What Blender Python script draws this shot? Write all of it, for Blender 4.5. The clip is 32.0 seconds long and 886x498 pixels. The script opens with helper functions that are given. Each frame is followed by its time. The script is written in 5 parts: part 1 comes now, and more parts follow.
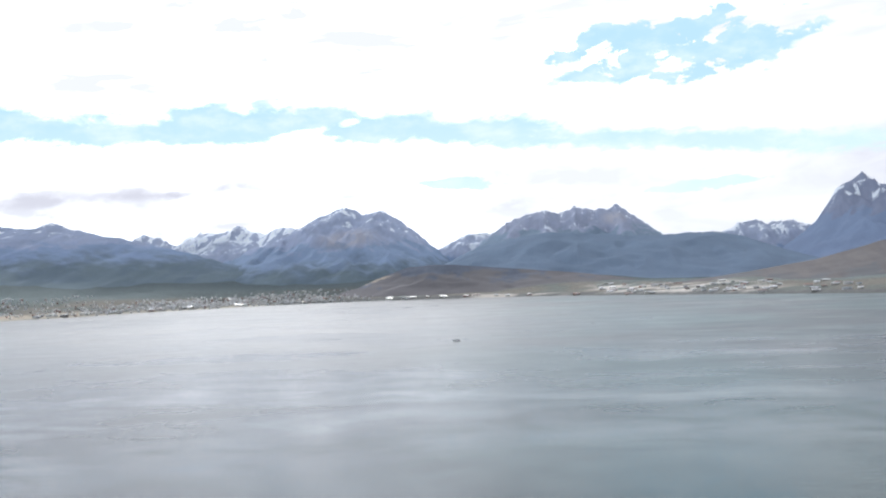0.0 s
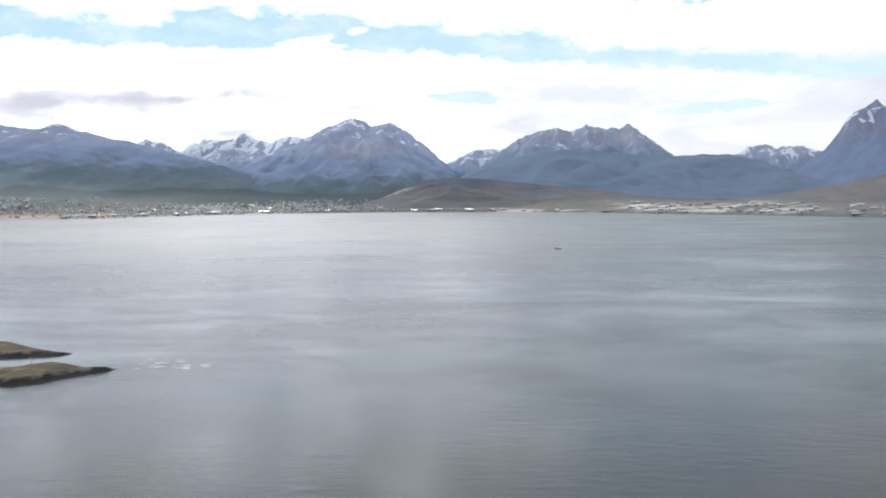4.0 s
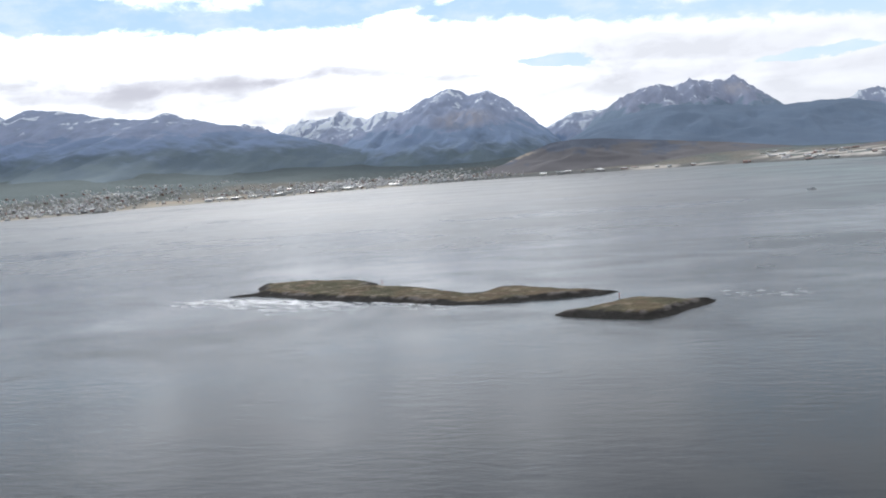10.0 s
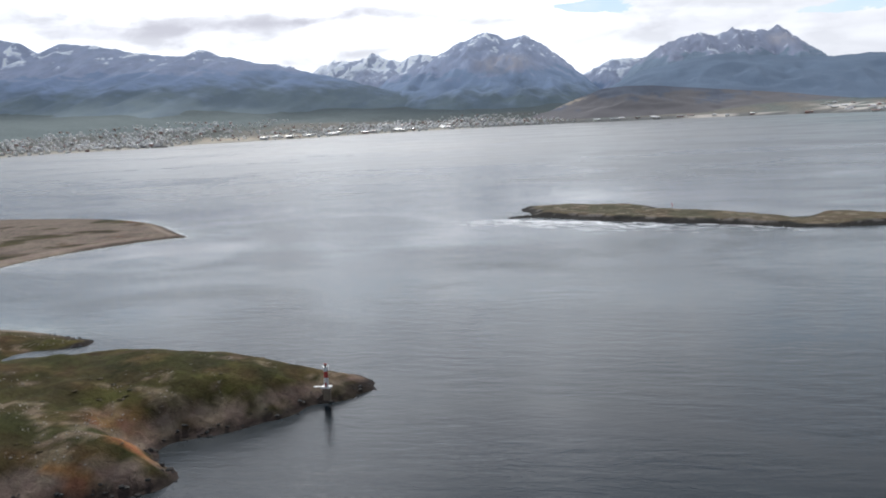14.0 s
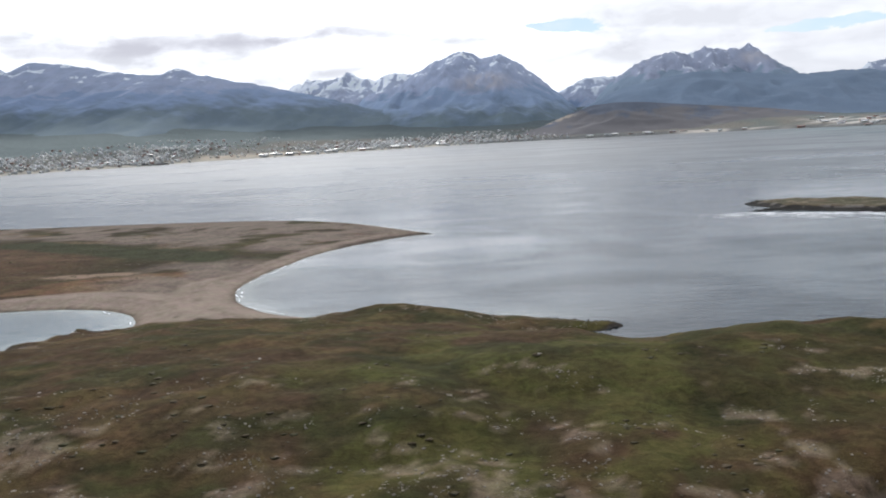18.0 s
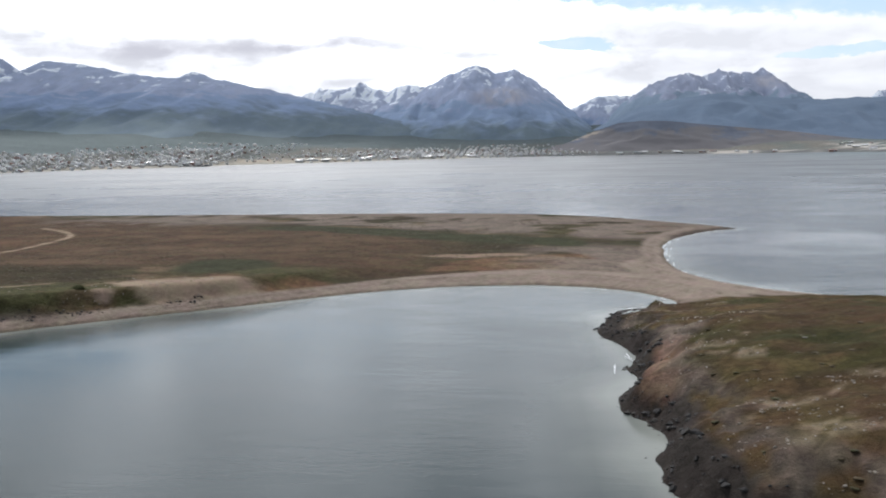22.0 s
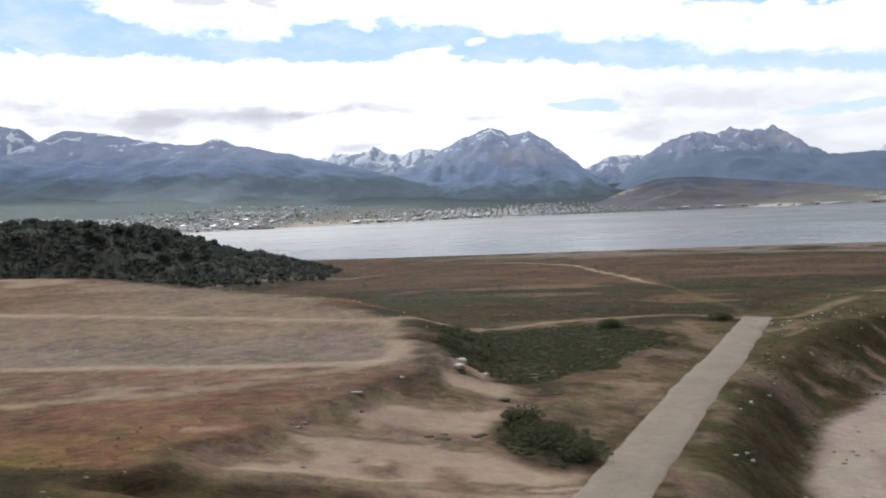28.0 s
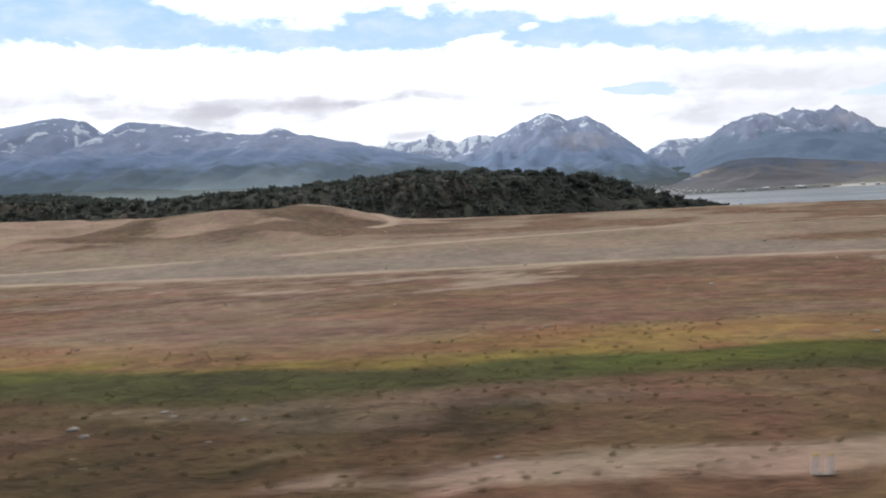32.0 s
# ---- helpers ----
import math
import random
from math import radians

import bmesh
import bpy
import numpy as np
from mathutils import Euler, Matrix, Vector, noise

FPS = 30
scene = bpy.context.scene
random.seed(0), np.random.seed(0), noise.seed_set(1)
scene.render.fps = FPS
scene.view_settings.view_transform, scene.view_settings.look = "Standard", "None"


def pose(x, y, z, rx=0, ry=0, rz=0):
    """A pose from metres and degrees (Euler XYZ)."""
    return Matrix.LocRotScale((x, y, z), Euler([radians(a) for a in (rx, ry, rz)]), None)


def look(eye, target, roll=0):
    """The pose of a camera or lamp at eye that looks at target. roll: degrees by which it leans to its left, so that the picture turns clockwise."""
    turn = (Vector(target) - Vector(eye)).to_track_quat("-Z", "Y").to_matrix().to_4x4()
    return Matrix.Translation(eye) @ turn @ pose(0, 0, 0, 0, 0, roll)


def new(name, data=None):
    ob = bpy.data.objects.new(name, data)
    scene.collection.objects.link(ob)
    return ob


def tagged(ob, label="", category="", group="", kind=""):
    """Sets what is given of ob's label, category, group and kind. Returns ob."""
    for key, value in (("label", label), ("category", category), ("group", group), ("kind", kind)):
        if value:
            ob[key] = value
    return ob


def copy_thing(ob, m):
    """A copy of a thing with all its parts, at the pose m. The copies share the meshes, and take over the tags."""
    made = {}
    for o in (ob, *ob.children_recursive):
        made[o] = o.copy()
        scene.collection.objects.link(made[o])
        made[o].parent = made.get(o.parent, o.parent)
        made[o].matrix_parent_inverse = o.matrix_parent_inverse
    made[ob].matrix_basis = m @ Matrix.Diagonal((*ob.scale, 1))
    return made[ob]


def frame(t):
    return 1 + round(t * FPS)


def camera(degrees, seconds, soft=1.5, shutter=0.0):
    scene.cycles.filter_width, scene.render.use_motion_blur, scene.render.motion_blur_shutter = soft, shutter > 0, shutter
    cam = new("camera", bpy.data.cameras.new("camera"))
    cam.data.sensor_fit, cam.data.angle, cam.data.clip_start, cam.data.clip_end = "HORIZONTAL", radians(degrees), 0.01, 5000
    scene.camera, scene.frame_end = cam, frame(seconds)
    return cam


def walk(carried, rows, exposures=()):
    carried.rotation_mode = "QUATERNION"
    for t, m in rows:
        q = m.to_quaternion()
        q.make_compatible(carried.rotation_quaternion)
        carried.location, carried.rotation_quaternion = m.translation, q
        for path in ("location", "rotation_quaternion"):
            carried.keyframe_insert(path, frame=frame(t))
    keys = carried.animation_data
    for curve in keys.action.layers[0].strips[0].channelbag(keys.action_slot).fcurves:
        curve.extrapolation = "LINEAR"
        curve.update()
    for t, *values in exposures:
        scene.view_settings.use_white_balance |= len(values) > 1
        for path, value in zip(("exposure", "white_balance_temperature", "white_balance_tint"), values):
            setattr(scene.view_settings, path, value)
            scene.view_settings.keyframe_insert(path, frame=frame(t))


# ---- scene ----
# ---------------------------------------------------------------- camera
cam = camera(51.39, 32.0, soft=2.0, shutter=0.15)
# seconds, place in metres, yaw, pitch and roll in degrees; a descent along -x
PATH = [
    (0.0, -0.0, 0.0, 79.0, 6.83, 1.33, -2.28),
    (0.5, -17.6, -0.3, 77.6, 7.58, -3.49, -1.49),
    (1.0, -35.1, -0.5, 76.2, 6.34, -3.80, -0.44),
    (1.5, -52.6, -0.8, 74.8, 6.06, -3.64, -0.77),
    (2.0, -69.9, -1.0, 73.5, 6.31, -4.10, -0.98),
    (2.5, -87.2, -1.3, 72.2, 6.09, -4.82, -0.78),
    (4.5, -155.7, -2.2, 67.3, 5.46, -3.63, -0.44),
    (5.0, -172.6, -2.4, 66.1, 5.71, -4.79, -0.51),
    (5.5, -189.5, -2.6, 65.0, 6.42, -5.58, -0.91),
    (6.0, -206.4, -2.8, 63.9, 6.69, -6.25, -1.31),
    (6.5, -223.1, -3.0, 62.8, 7.07, -6.91, -2.02),
    (7.0, -239.8, -3.2, 61.7, 7.23, -6.72, -2.02),
    (7.5, -256.5, -3.4, 60.7, 7.37, -5.61, -1.66),
    (8.0, -273.1, -3.6, 59.7, 7.54, -4.13, -1.96),
    (8.5, -289.7, -3.8, 58.6, 7.46, -3.41, -2.29),
    (9.0, -306.2, -4.0, 57.7, 7.46, -3.60, -2.07),
    (9.5, -322.7, -4.1, 56.7, 8.73, -4.51, -3.22),
    (10.0, -339.1, -4.3, 55.7, 9.34, -5.34, -4.09),
    (10.5, -355.6, -4.4, 54.8, 9.15, -5.39, -4.25),
    (11.0, -371.9, -4.6, 53.8, 9.29, -4.75, -4.33),
    (11.5, -388.2, -4.7, 52.9, 8.81, -4.85, -3.29),
    (12.0, -404.5, -4.8, 52.0, 8.98, -5.83, -3.51),
    (12.5, -420.8, -4.9, 51.1, 9.53, -6.66, -3.04),
    (13.0, -437.1, -5.0, 50.2, 9.62, -7.32, -2.83),
    (13.5, -453.3, -5.1, 49.3, 9.82, -8.09, -2.84),
    (14.0, -469.5, -5.2, 48.4, 9.68, -8.49, -2.73),
    (14.5, -485.6, -5.3, 47.5, 8.83, -7.78, -1.27),
    (16.5, -550.2, -5.5, 44.0, 6.78, -5.88, -1.71),
    (17.0, -566.3, -5.5, 43.2, 6.49, -6.26, -2.26),
    (17.5, -582.4, -5.5, 42.3, 6.23, -7.40, -2.44),
    (18.0, -598.5, -5.6, 41.5, 6.43, -7.33, -3.01),
    (18.5, -614.5, -5.5, 40.6, 6.48, -6.91, -3.18),
    (19.0, -630.6, -5.5, 39.7, 6.30, -6.09, -2.57),
    (19.5, -646.7, -5.5, 38.9, 5.94, -5.48, -2.42),
    (20.0, -662.8, -5.4, 38.0, 5.53, -5.00, -2.23),
    (20.5, -678.9, -5.4, 37.2, 5.34, -5.37, -2.23),
    (21.0, -695.0, -5.3, 36.3, 5.14, -5.81, -2.31),
    (21.5, -711.1, -5.2, 35.5, 5.08, -6.18, -1.77),
    (22.0, -727.3, -5.1, 34.6, 5.12, -6.41, -1.04),
    (22.5, -743.4, -5.0, 33.8, 4.85, -6.08, -1.23),
    (23.0, -759.6, -4.9, 32.9, 4.77, -4.28, -1.44),
    (23.5, -775.8, -4.8, 32.1, 4.22, -3.44, -1.56),
    (24.0, -792.0, -4.6, 31.2, 4.01, -3.36, -1.62),
    (24.5, -808.2, -4.4, 30.3, 3.85, -3.20, -1.72),
    (26.5, -873.4, -3.6, 26.9, 3.54, -3.75, -0.31),
    (27.0, -889.8, -3.4, 26.0, 4.07, -3.28, -0.52),
    (27.5, -906.2, -3.1, 25.1, 4.26, -2.70, -0.82),
    (28.0, -922.6, -2.8, 24.3, 3.38, -2.40, -2.26),
    (28.5, -939.1, -2.5, 23.4, 3.17, -3.08, -1.50),
    (29.0, -955.7, -2.2, 22.5, 2.84, -4.05, -1.33),
    (29.5, -972.3, -1.9, 21.6, 2.74, -4.38, -1.45),
    (30.0, -988.9, -1.6, 20.8, 3.32, -3.42, -1.00),
    (30.5, -1005.6, -1.2, 19.9, 4.00, -2.25, -1.23),
    (31.0, -1022.3, -0.8, 19.0, 4.23, -2.18, -1.65),
    (31.5, -1039.1, -0.4, 18.1, 4.68, -2.82, -2.28),
    (32.0, -1056.0, 0.0, 17.2, 5.16, -2.95, -3.04),
]


def flown(x, y, z, yaw, pitch, roll):
    return pose(x, y, z, 0, 0, yaw) @ pose(0, 0, 0, 90 + pitch, 0, 0) @ pose(0, 0, 0, 0, 0, roll)


walk(cam, [(row[0], flown(*row[1:])) for row in PATH], [(0, 0.20, 6100, 10), (0.6, 0.16, 6100, 10), (2.5, 0.14, 6120, 10), (6.0, 0.08, 6150, 10), (10.0, 0.0, 6150, 10), (18.0, 0.0, 6170, 10), (26.0, 0.0, 6200, 10), (32.0, 0.0, 6230, 10)])

# ---------------------------------------------------------------- light
SUN_TURN, SUN_UP = -18.0, 46.0   # degrees: to the left of the view's north, above the horizon
SUN_WAY = Vector((math.sin(radians(SUN_TURN)) * math.cos(radians(SUN_UP)), math.cos(radians(SUN_TURN)) * math.cos(radians(SUN_UP)), math.sin(radians(SUN_UP))))
sun = new("sun", bpy.data.lights.new("sun", "SUN"))
sun.data.energy, sun.data.angle, sun.data.color = 3.4, radians(5.0), (1.0, 0.95, 0.88)
sun.matrix_world = look(SUN_WAY * 1000, (0, 0, 0))


class Nodes:
    """Short hand for building a node tree."""

    def __init__(self, tree):
        self.tree = tree
        tree.nodes.clear()

    def add(self, kind, ins=(), **props):
        node = self.tree.nodes.new("ShaderNode" + kind)
        for key, value in props.items():
            setattr(node, key, value)
        for key, value in dict(ins).items():
            self.put(node.inputs[key], value)
        return node

    def put(self, socket, value):
        if isinstance(value, bpy.types.NodeSocket):
            self.tree.links.new(value, socket)
        else:
            socket.default_value = value

    def math(self, op, a, b=0.0, clamp=False):
        return self.add("Math", {0: a, 1: b}, operation=op, use_clamp=clamp).outputs[0]

    def noise(self, scale, detail=4.0, rough=0.55, at=None, warp=0.0):
        ins = {"Scale": scale, "Detail": detail, "Roughness": rough, "Distortion": warp}
        if at is not None:
            ins["Vector"] = at
        return self.add("TexNoise", ins).outputs["Fac"]

    def span(self, value, a, b, c=0.0, d=1.0, smooth=True):
        kind = "SMOOTHSTEP" if smooth else "LINEAR"
        return self.add("MapRange", {"Value": value, "From Min": a, "From Max": b, "To Min": c, "To Max": d}, interpolation_type=kind).outputs[0]

    def mix(self, fac, a, b, blend="MIX"):
        node = self.add("Mix", {0: fac}, data_type="RGBA", blend_type=blend)
        for socket, value in ((node.inputs[6], a), (node.inputs[7], b)):
            self.put(socket, (*value, 1.0) if isinstance(value, tuple) and len(value) == 3 else value)
        return node.outputs[2]

    def out(self, shader, kind="OutputMaterial"):
        self.tree.links.new(shader, self.add(kind).inputs["Surface"])


world = bpy.data.worlds.new("sky")
scene.world = world
world.use_nodes = True
w = Nodes(world.node_tree)
air = w.add("TexSky", sky_type="NISHITA", sun_disc=False, sun_elevation=radians(SUN_UP), sun_rotation=radians(SUN_TURN)).outputs[0]
way = w.add("TexCoord").outputs["Generated"]
stretched = w.add("Mapping", {"Vector": way, "Scale": (1.0, 1.0, 3.0)}).outputs[0]
parts = w.add("SeparateXYZ", {"Vector": way}).outputs
side = w.math("ADD", w.math("MULTIPLY", parts[0], -0.14), w.math("MULTIPLY", parts[1], -0.10))
cover = w.span(w.math("ADD", w.noise(2.6, 6, 0.55, stretched), side), 0.44, 0.66)
blue = w.mix(1.0, air, (0.042, 0.042, 0.042), "MULTIPLY")
# thin cloud scatters the sunlight, so that the sky brightens smoothly towards the sun
near = w.add("VectorMath", {0: way, 1: tuple(SUN_WAY)}, operation="DOT_PRODUCT").outputs["Value"]
glare = w.math("ADD", w.math("MULTIPLY", w.math("POWER", w.math("MAXIMUM", near, 0.0), 9.0), 3.4), 0.70)
w.out(w.add("Background", {"Color": w.mix(cover, blue, (0.83, 0.89, 0.98)), "Strength": glare}).outputs[0], "OutputWorld")


# ---------------------------------------------------------------- helpers
def vnoise(x, y, seed=0):
    """Smooth value noise in 0..1 on arrays."""
    ix, iy = np.floor(x).astype(np.int64), np.floor(y).astype(np.int64)
    fx, fy = x - ix, y - iy
    fx, fy = fx * fx * (3 - 2 * fx), fy * fy * (3 - 2 * fy)

    def h(a, b):
        n = (a * 374761393 + b * 668265263 + seed * 1274126177) & 0x7FFFFFFF
        n = ((n ^ (n >> 13)) * 1103515245 + 12345) & 0x7FFFFFFF
        n = ((n ^ (n >> 15)) * 1664525 + 1013904223) & 0x7FFFFFFF
        return (n >> 7) / float(0x7FFFFFFF >> 7)

    top = h(ix, iy) * (1 - fx) + h(ix + 1, iy) * fx
    low = h(ix, iy + 1) * (1 - fx) + h(ix + 1, iy + 1) * fx
    return top * (1 - fy) + low * fy


def fbm(x, y, size, octaves=4, seed=0):
    total, amp, norm = 0.0, 1.0, 0.0
    for k in range(octaves):
        total = total + amp * vnoise(x / size + 17.3 * k, y / size - 9.1 * k, seed + k)
        norm, amp, size = norm + amp, amp * 0.5, size * 0.5
    return total / norm


def ramp(a, b, v):
    s = np.clip((v - a) / (b - a), 0, 1)
    return s * s * (3 - 2 * s)


def inside_distance(x, y, poly):
    """Distance to a polygon's edge, positive inside."""
    best, inside = np.full(x.shape, 1e9), np.zeros(x.shape, bool)
    for (ax, ay), (bx, by) in zip(poly, poly[1:] + poly[:1]):
        dx, dy = bx - ax, by - ay
        s = np.clip(((x - ax) * dx + (y - ay) * dy) / (dx * dx + dy * dy), 0, 1)
        best = np.minimum(best, (x - ax - s * dx) ** 2 + (y - ay - s * dy) ** 2)
        if ay != by:
            inside ^= ((ay > y) != (by > y)) & (x < (bx - ax) * (y - ay) / (by - ay) + ax)
    return np.where(inside, 1, -1) * np.sqrt(best)


def line_distance(x, y, line):
    best = np.full(x.shape, 1e9)
    for (ax, ay), (bx, by) in zip(line, line[1:]):
        dx, dy = bx - ax, by - ay
        s = np.clip(((x - ax) * dx + (y - ay) * dy) / (dx * dx + dy * dy), 0, 1)
        best = np.minimum(best, (x - ax - s * dx) ** 2 + (y - ay - s * dy) ** 2)
    return np.sqrt(best)


def smoothed(poly, closed=True, rounds=2):
    """Chaikin's corner cutting."""
    for _ in range(rounds):
        nxt = poly[1:] + poly[:1] if closed else poly[1:]
        cut = []
        for (ax, ay), (bx, by) in zip(poly, nxt):
            cut += [(0.75 * ax + 0.25 * bx, 0.75 * ay + 0.25 * by), (0.25 * ax + 0.75 * bx, 0.25 * ay + 0.75 * by)]
        poly = cut if closed else [poly[0]] + cut + [poly[-1]]
    return poly


def mesh_ob(name, verts, faces, material, parent=None, smooth=True, label=""):
    data = bpy.data.meshes.new(name)
    data.from_pydata([tuple(v) for v in verts], [], [tuple(f) for f in faces])
    data.polygons.foreach_set("use_smooth", [smooth] * len(data.polygons))
    for m in material if isinstance(material, (list, tuple)) else [material]:
        data.materials.append(m)
    ob = new(name, data)
    if parent is not None:
        ob.parent = parent
    return tagged(ob, label)


def part(name, bm, material, parent=None, label="", smooth=False):
    data = bpy.data.meshes.new(name)
    bm.to_mesh(data)
    bm.free()
    data.polygons.foreach_set("use_smooth", [smooth] * len(data.polygons))
    data.materials.append(material)
    ob = new(name, data)
    if parent is not None:
        ob.parent = parent
    return tagged(ob, label)


def sheet(name, gx, gy, z, material, tone=None, parent=None):
    """A height field over the grid lines gx and gy."""
    nx, ny = len(gx), len(gy)
    xx, yy = np.meshgrid(gx, gy)
    verts = np.stack([xx, yy, z], -1).reshape(-1, 3)
    i = (np.arange(ny - 1)[:, None] * nx + np.arange(nx - 1)).ravel()
    ob = mesh_ob(name, verts.tolist(), np.stack([i, i + 1, i + nx + 1, i + nx], 1).tolist(), material, parent)
    if tone is not None:
        colour = np.concatenate([tone.reshape(-1, 3), np.ones((nx * ny, 1))], 1).astype(np.float32)
        ob.data.attributes.new("tone", "FLOAT_COLOR", "POINT").data.foreach_set("color", colour.ravel())
    return ob


def blend(base, colour, mask):
    return base * (1 - mask[..., None]) + np.array(colour) * mask[..., None]


# ---------------------------------------------------------------- materials
def material(name):
    m = bpy.data.materials.new(name)
    m.use_nodes = True
    return m, Nodes(m.node_tree)


def plain(name, colour, rough=0.8, spread=0.12, grain=8.0, metal=0.0, bump=0.02, per_object=0.0):
    """One paint or stone with two scales of variation."""
    m, n = material(name)
    at = n.add("TexCoord").outputs["Object"]
    big, fine = n.noise(grain * 0.13, 3, 0.6, at), n.noise(grain, 6, 0.65, at)
    value = n.math("ADD", n.math("MULTIPLY", n.math("SUBTRACT", big, 0.5), spread * 2.5), n.math("MULTIPLY", n.math("SUBTRACT", fine, 0.5), spread * 2.5))
    if per_object:
        rnd = n.add("ObjectInfo").outputs["Random"]
        value = n.math("ADD", value, n.math("MULTIPLY", n.math("SUBTRACT", rnd, 0.5), per_object))
    shade = n.add("HueSaturation", {"Color": (*colour, 1), "Value": n.math("ADD", value, 1.0)}).outputs[0]
    bumped = n.add("Bump", {"Height": fine, "Distance": bump, "Strength": 0.6}).outputs[0]
    n.out(n.add("BsdfPrincipled", {"Base Color": shade, "Roughness": rough, "Metallic": metal, "Normal": bumped}).outputs[0])
    return m


def ground_material():
    m, n = material("heath_ground")
    at = n.add("TexCoord").outputs["Object"]
    tone = n.add("Attribute", attribute_name="tone").outputs["Color"]
    big, mid, fine = n.noise(0.11, 5, 0.6, at), n.noise(0.7, 5, 0.65, at, 0.6), n.noise(4.0, 5, 0.7, at)
    value = n.math("ADD", n.span(big, 0.3, 0.7, 0.8, 1.2), n.math("ADD", n.span(mid, 0.3, 0.72, -0.3, 0.3), n.span(fine, 0.25, 0.75, -0.22, 0.22)))
    # bare sand and gravel are more even than heath
    plainer = n.span(n.add("RGBToBW", {"Color": tone}).outputs[0], 0.10, 0.24, 1.0, 0.38)
    value = n.math("ADD", n.math("MULTIPLY", n.math("SUBTRACT", value, 1.0), plainer), 1.0)
    height = n.math("MULTIPLY", n.math("ADD", mid, n.math("MULTIPLY", fine, 0.4)), plainer)
    hue = n.span(n.noise(0.25, 3, 0.5, at), 0.35, 0.65, 0.485, 0.512)
    shade = n.add("HueSaturation", {"Color": tone, "Value": value, "Hue": hue}).outputs[0]
    bumped = n.add("Bump", {"Height": height, "Distance": 0.5, "Strength": 0.7}).outputs[0]
    n.out(n.add("BsdfPrincipled", {"Base Color": shade, "Roughness": 0.95, "Specular IOR Level": 0.06, "Normal": bumped}).outputs[0])
    return m


def mountain_material(name, treeline, snowline, snow, forest=(0.285, 0.356, 0.492), rock=(0.376, 0.420, 0.540), meadow=None, scree=None, pale_streak=None):
    """Woods below the treeline, bare rock above it, snow in the hollows, with distance haze tinted into the colours.
    meadow: the colour of the lower woods and the height that they reach; scree: x, z, radii and colour of a pale face;
    the last one: x and z of a pale streak's ends."""
    m, n = material(name)
    at = n.add("NewGeometry").outputs["Position"]
    x, _, z = n.add("SeparateXYZ", {"Vector": at}).outputs
    squeezed = n.add("Mapping", {"Vector": at, "Scale": (1.0, 0.5, 0.35)}).outputs[0]
    falling = n.add("Mapping", {"Vector": at, "Rotation": (0, radians(28), 0), "Scale": (1.0, 0.25, 0.16)}).outputs[0]
    waver = n.span(n.noise(0.012, 5, 0.6, at), 0.25, 0.75, -70, 70)
    rough_z = n.math("ADD", z, waver)
    tree_z = n.math("ADD", z, n.math("MULTIPLY", waver, 0.55))
    grain = n.noise(0.03, 6, 0.65, squeezed)
    runs = n.noise(0.035, 5, 0.65, falling, 0.3)
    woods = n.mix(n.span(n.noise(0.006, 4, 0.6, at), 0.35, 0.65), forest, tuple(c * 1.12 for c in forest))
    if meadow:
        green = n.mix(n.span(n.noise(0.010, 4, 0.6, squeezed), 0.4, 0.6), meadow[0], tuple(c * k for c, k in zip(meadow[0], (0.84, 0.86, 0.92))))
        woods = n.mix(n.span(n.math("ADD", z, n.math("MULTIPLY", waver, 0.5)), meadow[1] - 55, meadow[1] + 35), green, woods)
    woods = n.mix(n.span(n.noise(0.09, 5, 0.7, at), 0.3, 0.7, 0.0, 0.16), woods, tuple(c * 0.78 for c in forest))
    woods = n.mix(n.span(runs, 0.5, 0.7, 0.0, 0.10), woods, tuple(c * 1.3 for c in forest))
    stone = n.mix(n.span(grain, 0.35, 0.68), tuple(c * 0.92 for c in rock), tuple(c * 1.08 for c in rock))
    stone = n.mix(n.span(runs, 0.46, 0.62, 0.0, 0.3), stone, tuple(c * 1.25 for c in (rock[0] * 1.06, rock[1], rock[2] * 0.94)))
    if scree:
        u, v = n.math("DIVIDE", n.math("SUBTRACT", x, scree[0]), scree[2]), n.math("DIVIDE", n.math("SUBTRACT", z, scree[1]), scree[3])
        reach = n.math("SQRT", n.math("ADD", n.math("MULTIPLY", u, u), n.math("MULTIPLY", v, v)))
        face = n.math("MULTIPLY", n.span(n.math("ADD", reach, n.math("MULTIPLY", n.math("SUBTRACT", runs, 0.5), 1.6)), 1.1, 0.5), n.span(runs, 0.36, 0.60, 0.25, 1.0))
    base = n.mix(n.span(tree_z, treeline - 12, treeline + 12), woods, stone)
    if scree:
        base = n.mix(face, base, scree[4])
    # a pale streak up the flank, with a wavering edge
    if pale_streak:
        x0, z0, x1, z1 = pale_streak
        line = n.math("ADD", n.math("MULTIPLY", n.math("SUBTRACT", x, x0), (z1 - z0) / (x1 - x0)), z0)
        off = n.math("ADD", n.math("ABSOLUTE", n.math("SUBTRACT", z, line)), n.span(n.noise(0.06, 3, 0.6, at), 0.3, 0.7, -3.0, 3.0))
        base = n.mix(n.math("MULTIPLY", n.span(off, 5.0, 1.5, 0.0, 0.85), n.math("MULTIPLY", n.span(x, x0 - 8, x0 + 8), n.span(x, x1 + 25, x1 - 25))), base, (0.42, 0.36, 0.29))
    patchy = n.noise(0.019, 5, 0.6, squeezed, 0.6)
    white = n.math("MULTIPLY", n.span(rough_z, snowline - 15, snowline + 40), n.span(patchy, 0.62 - snow, 0.65 - snow))
    base = n.mix(white, base, (0.86, 0.89, 0.93))
    # an even lift of the colour, for the paleness of haze
    base = n.add("HueSaturation", {"Color": base, "Value": 1.11}).outputs[0]
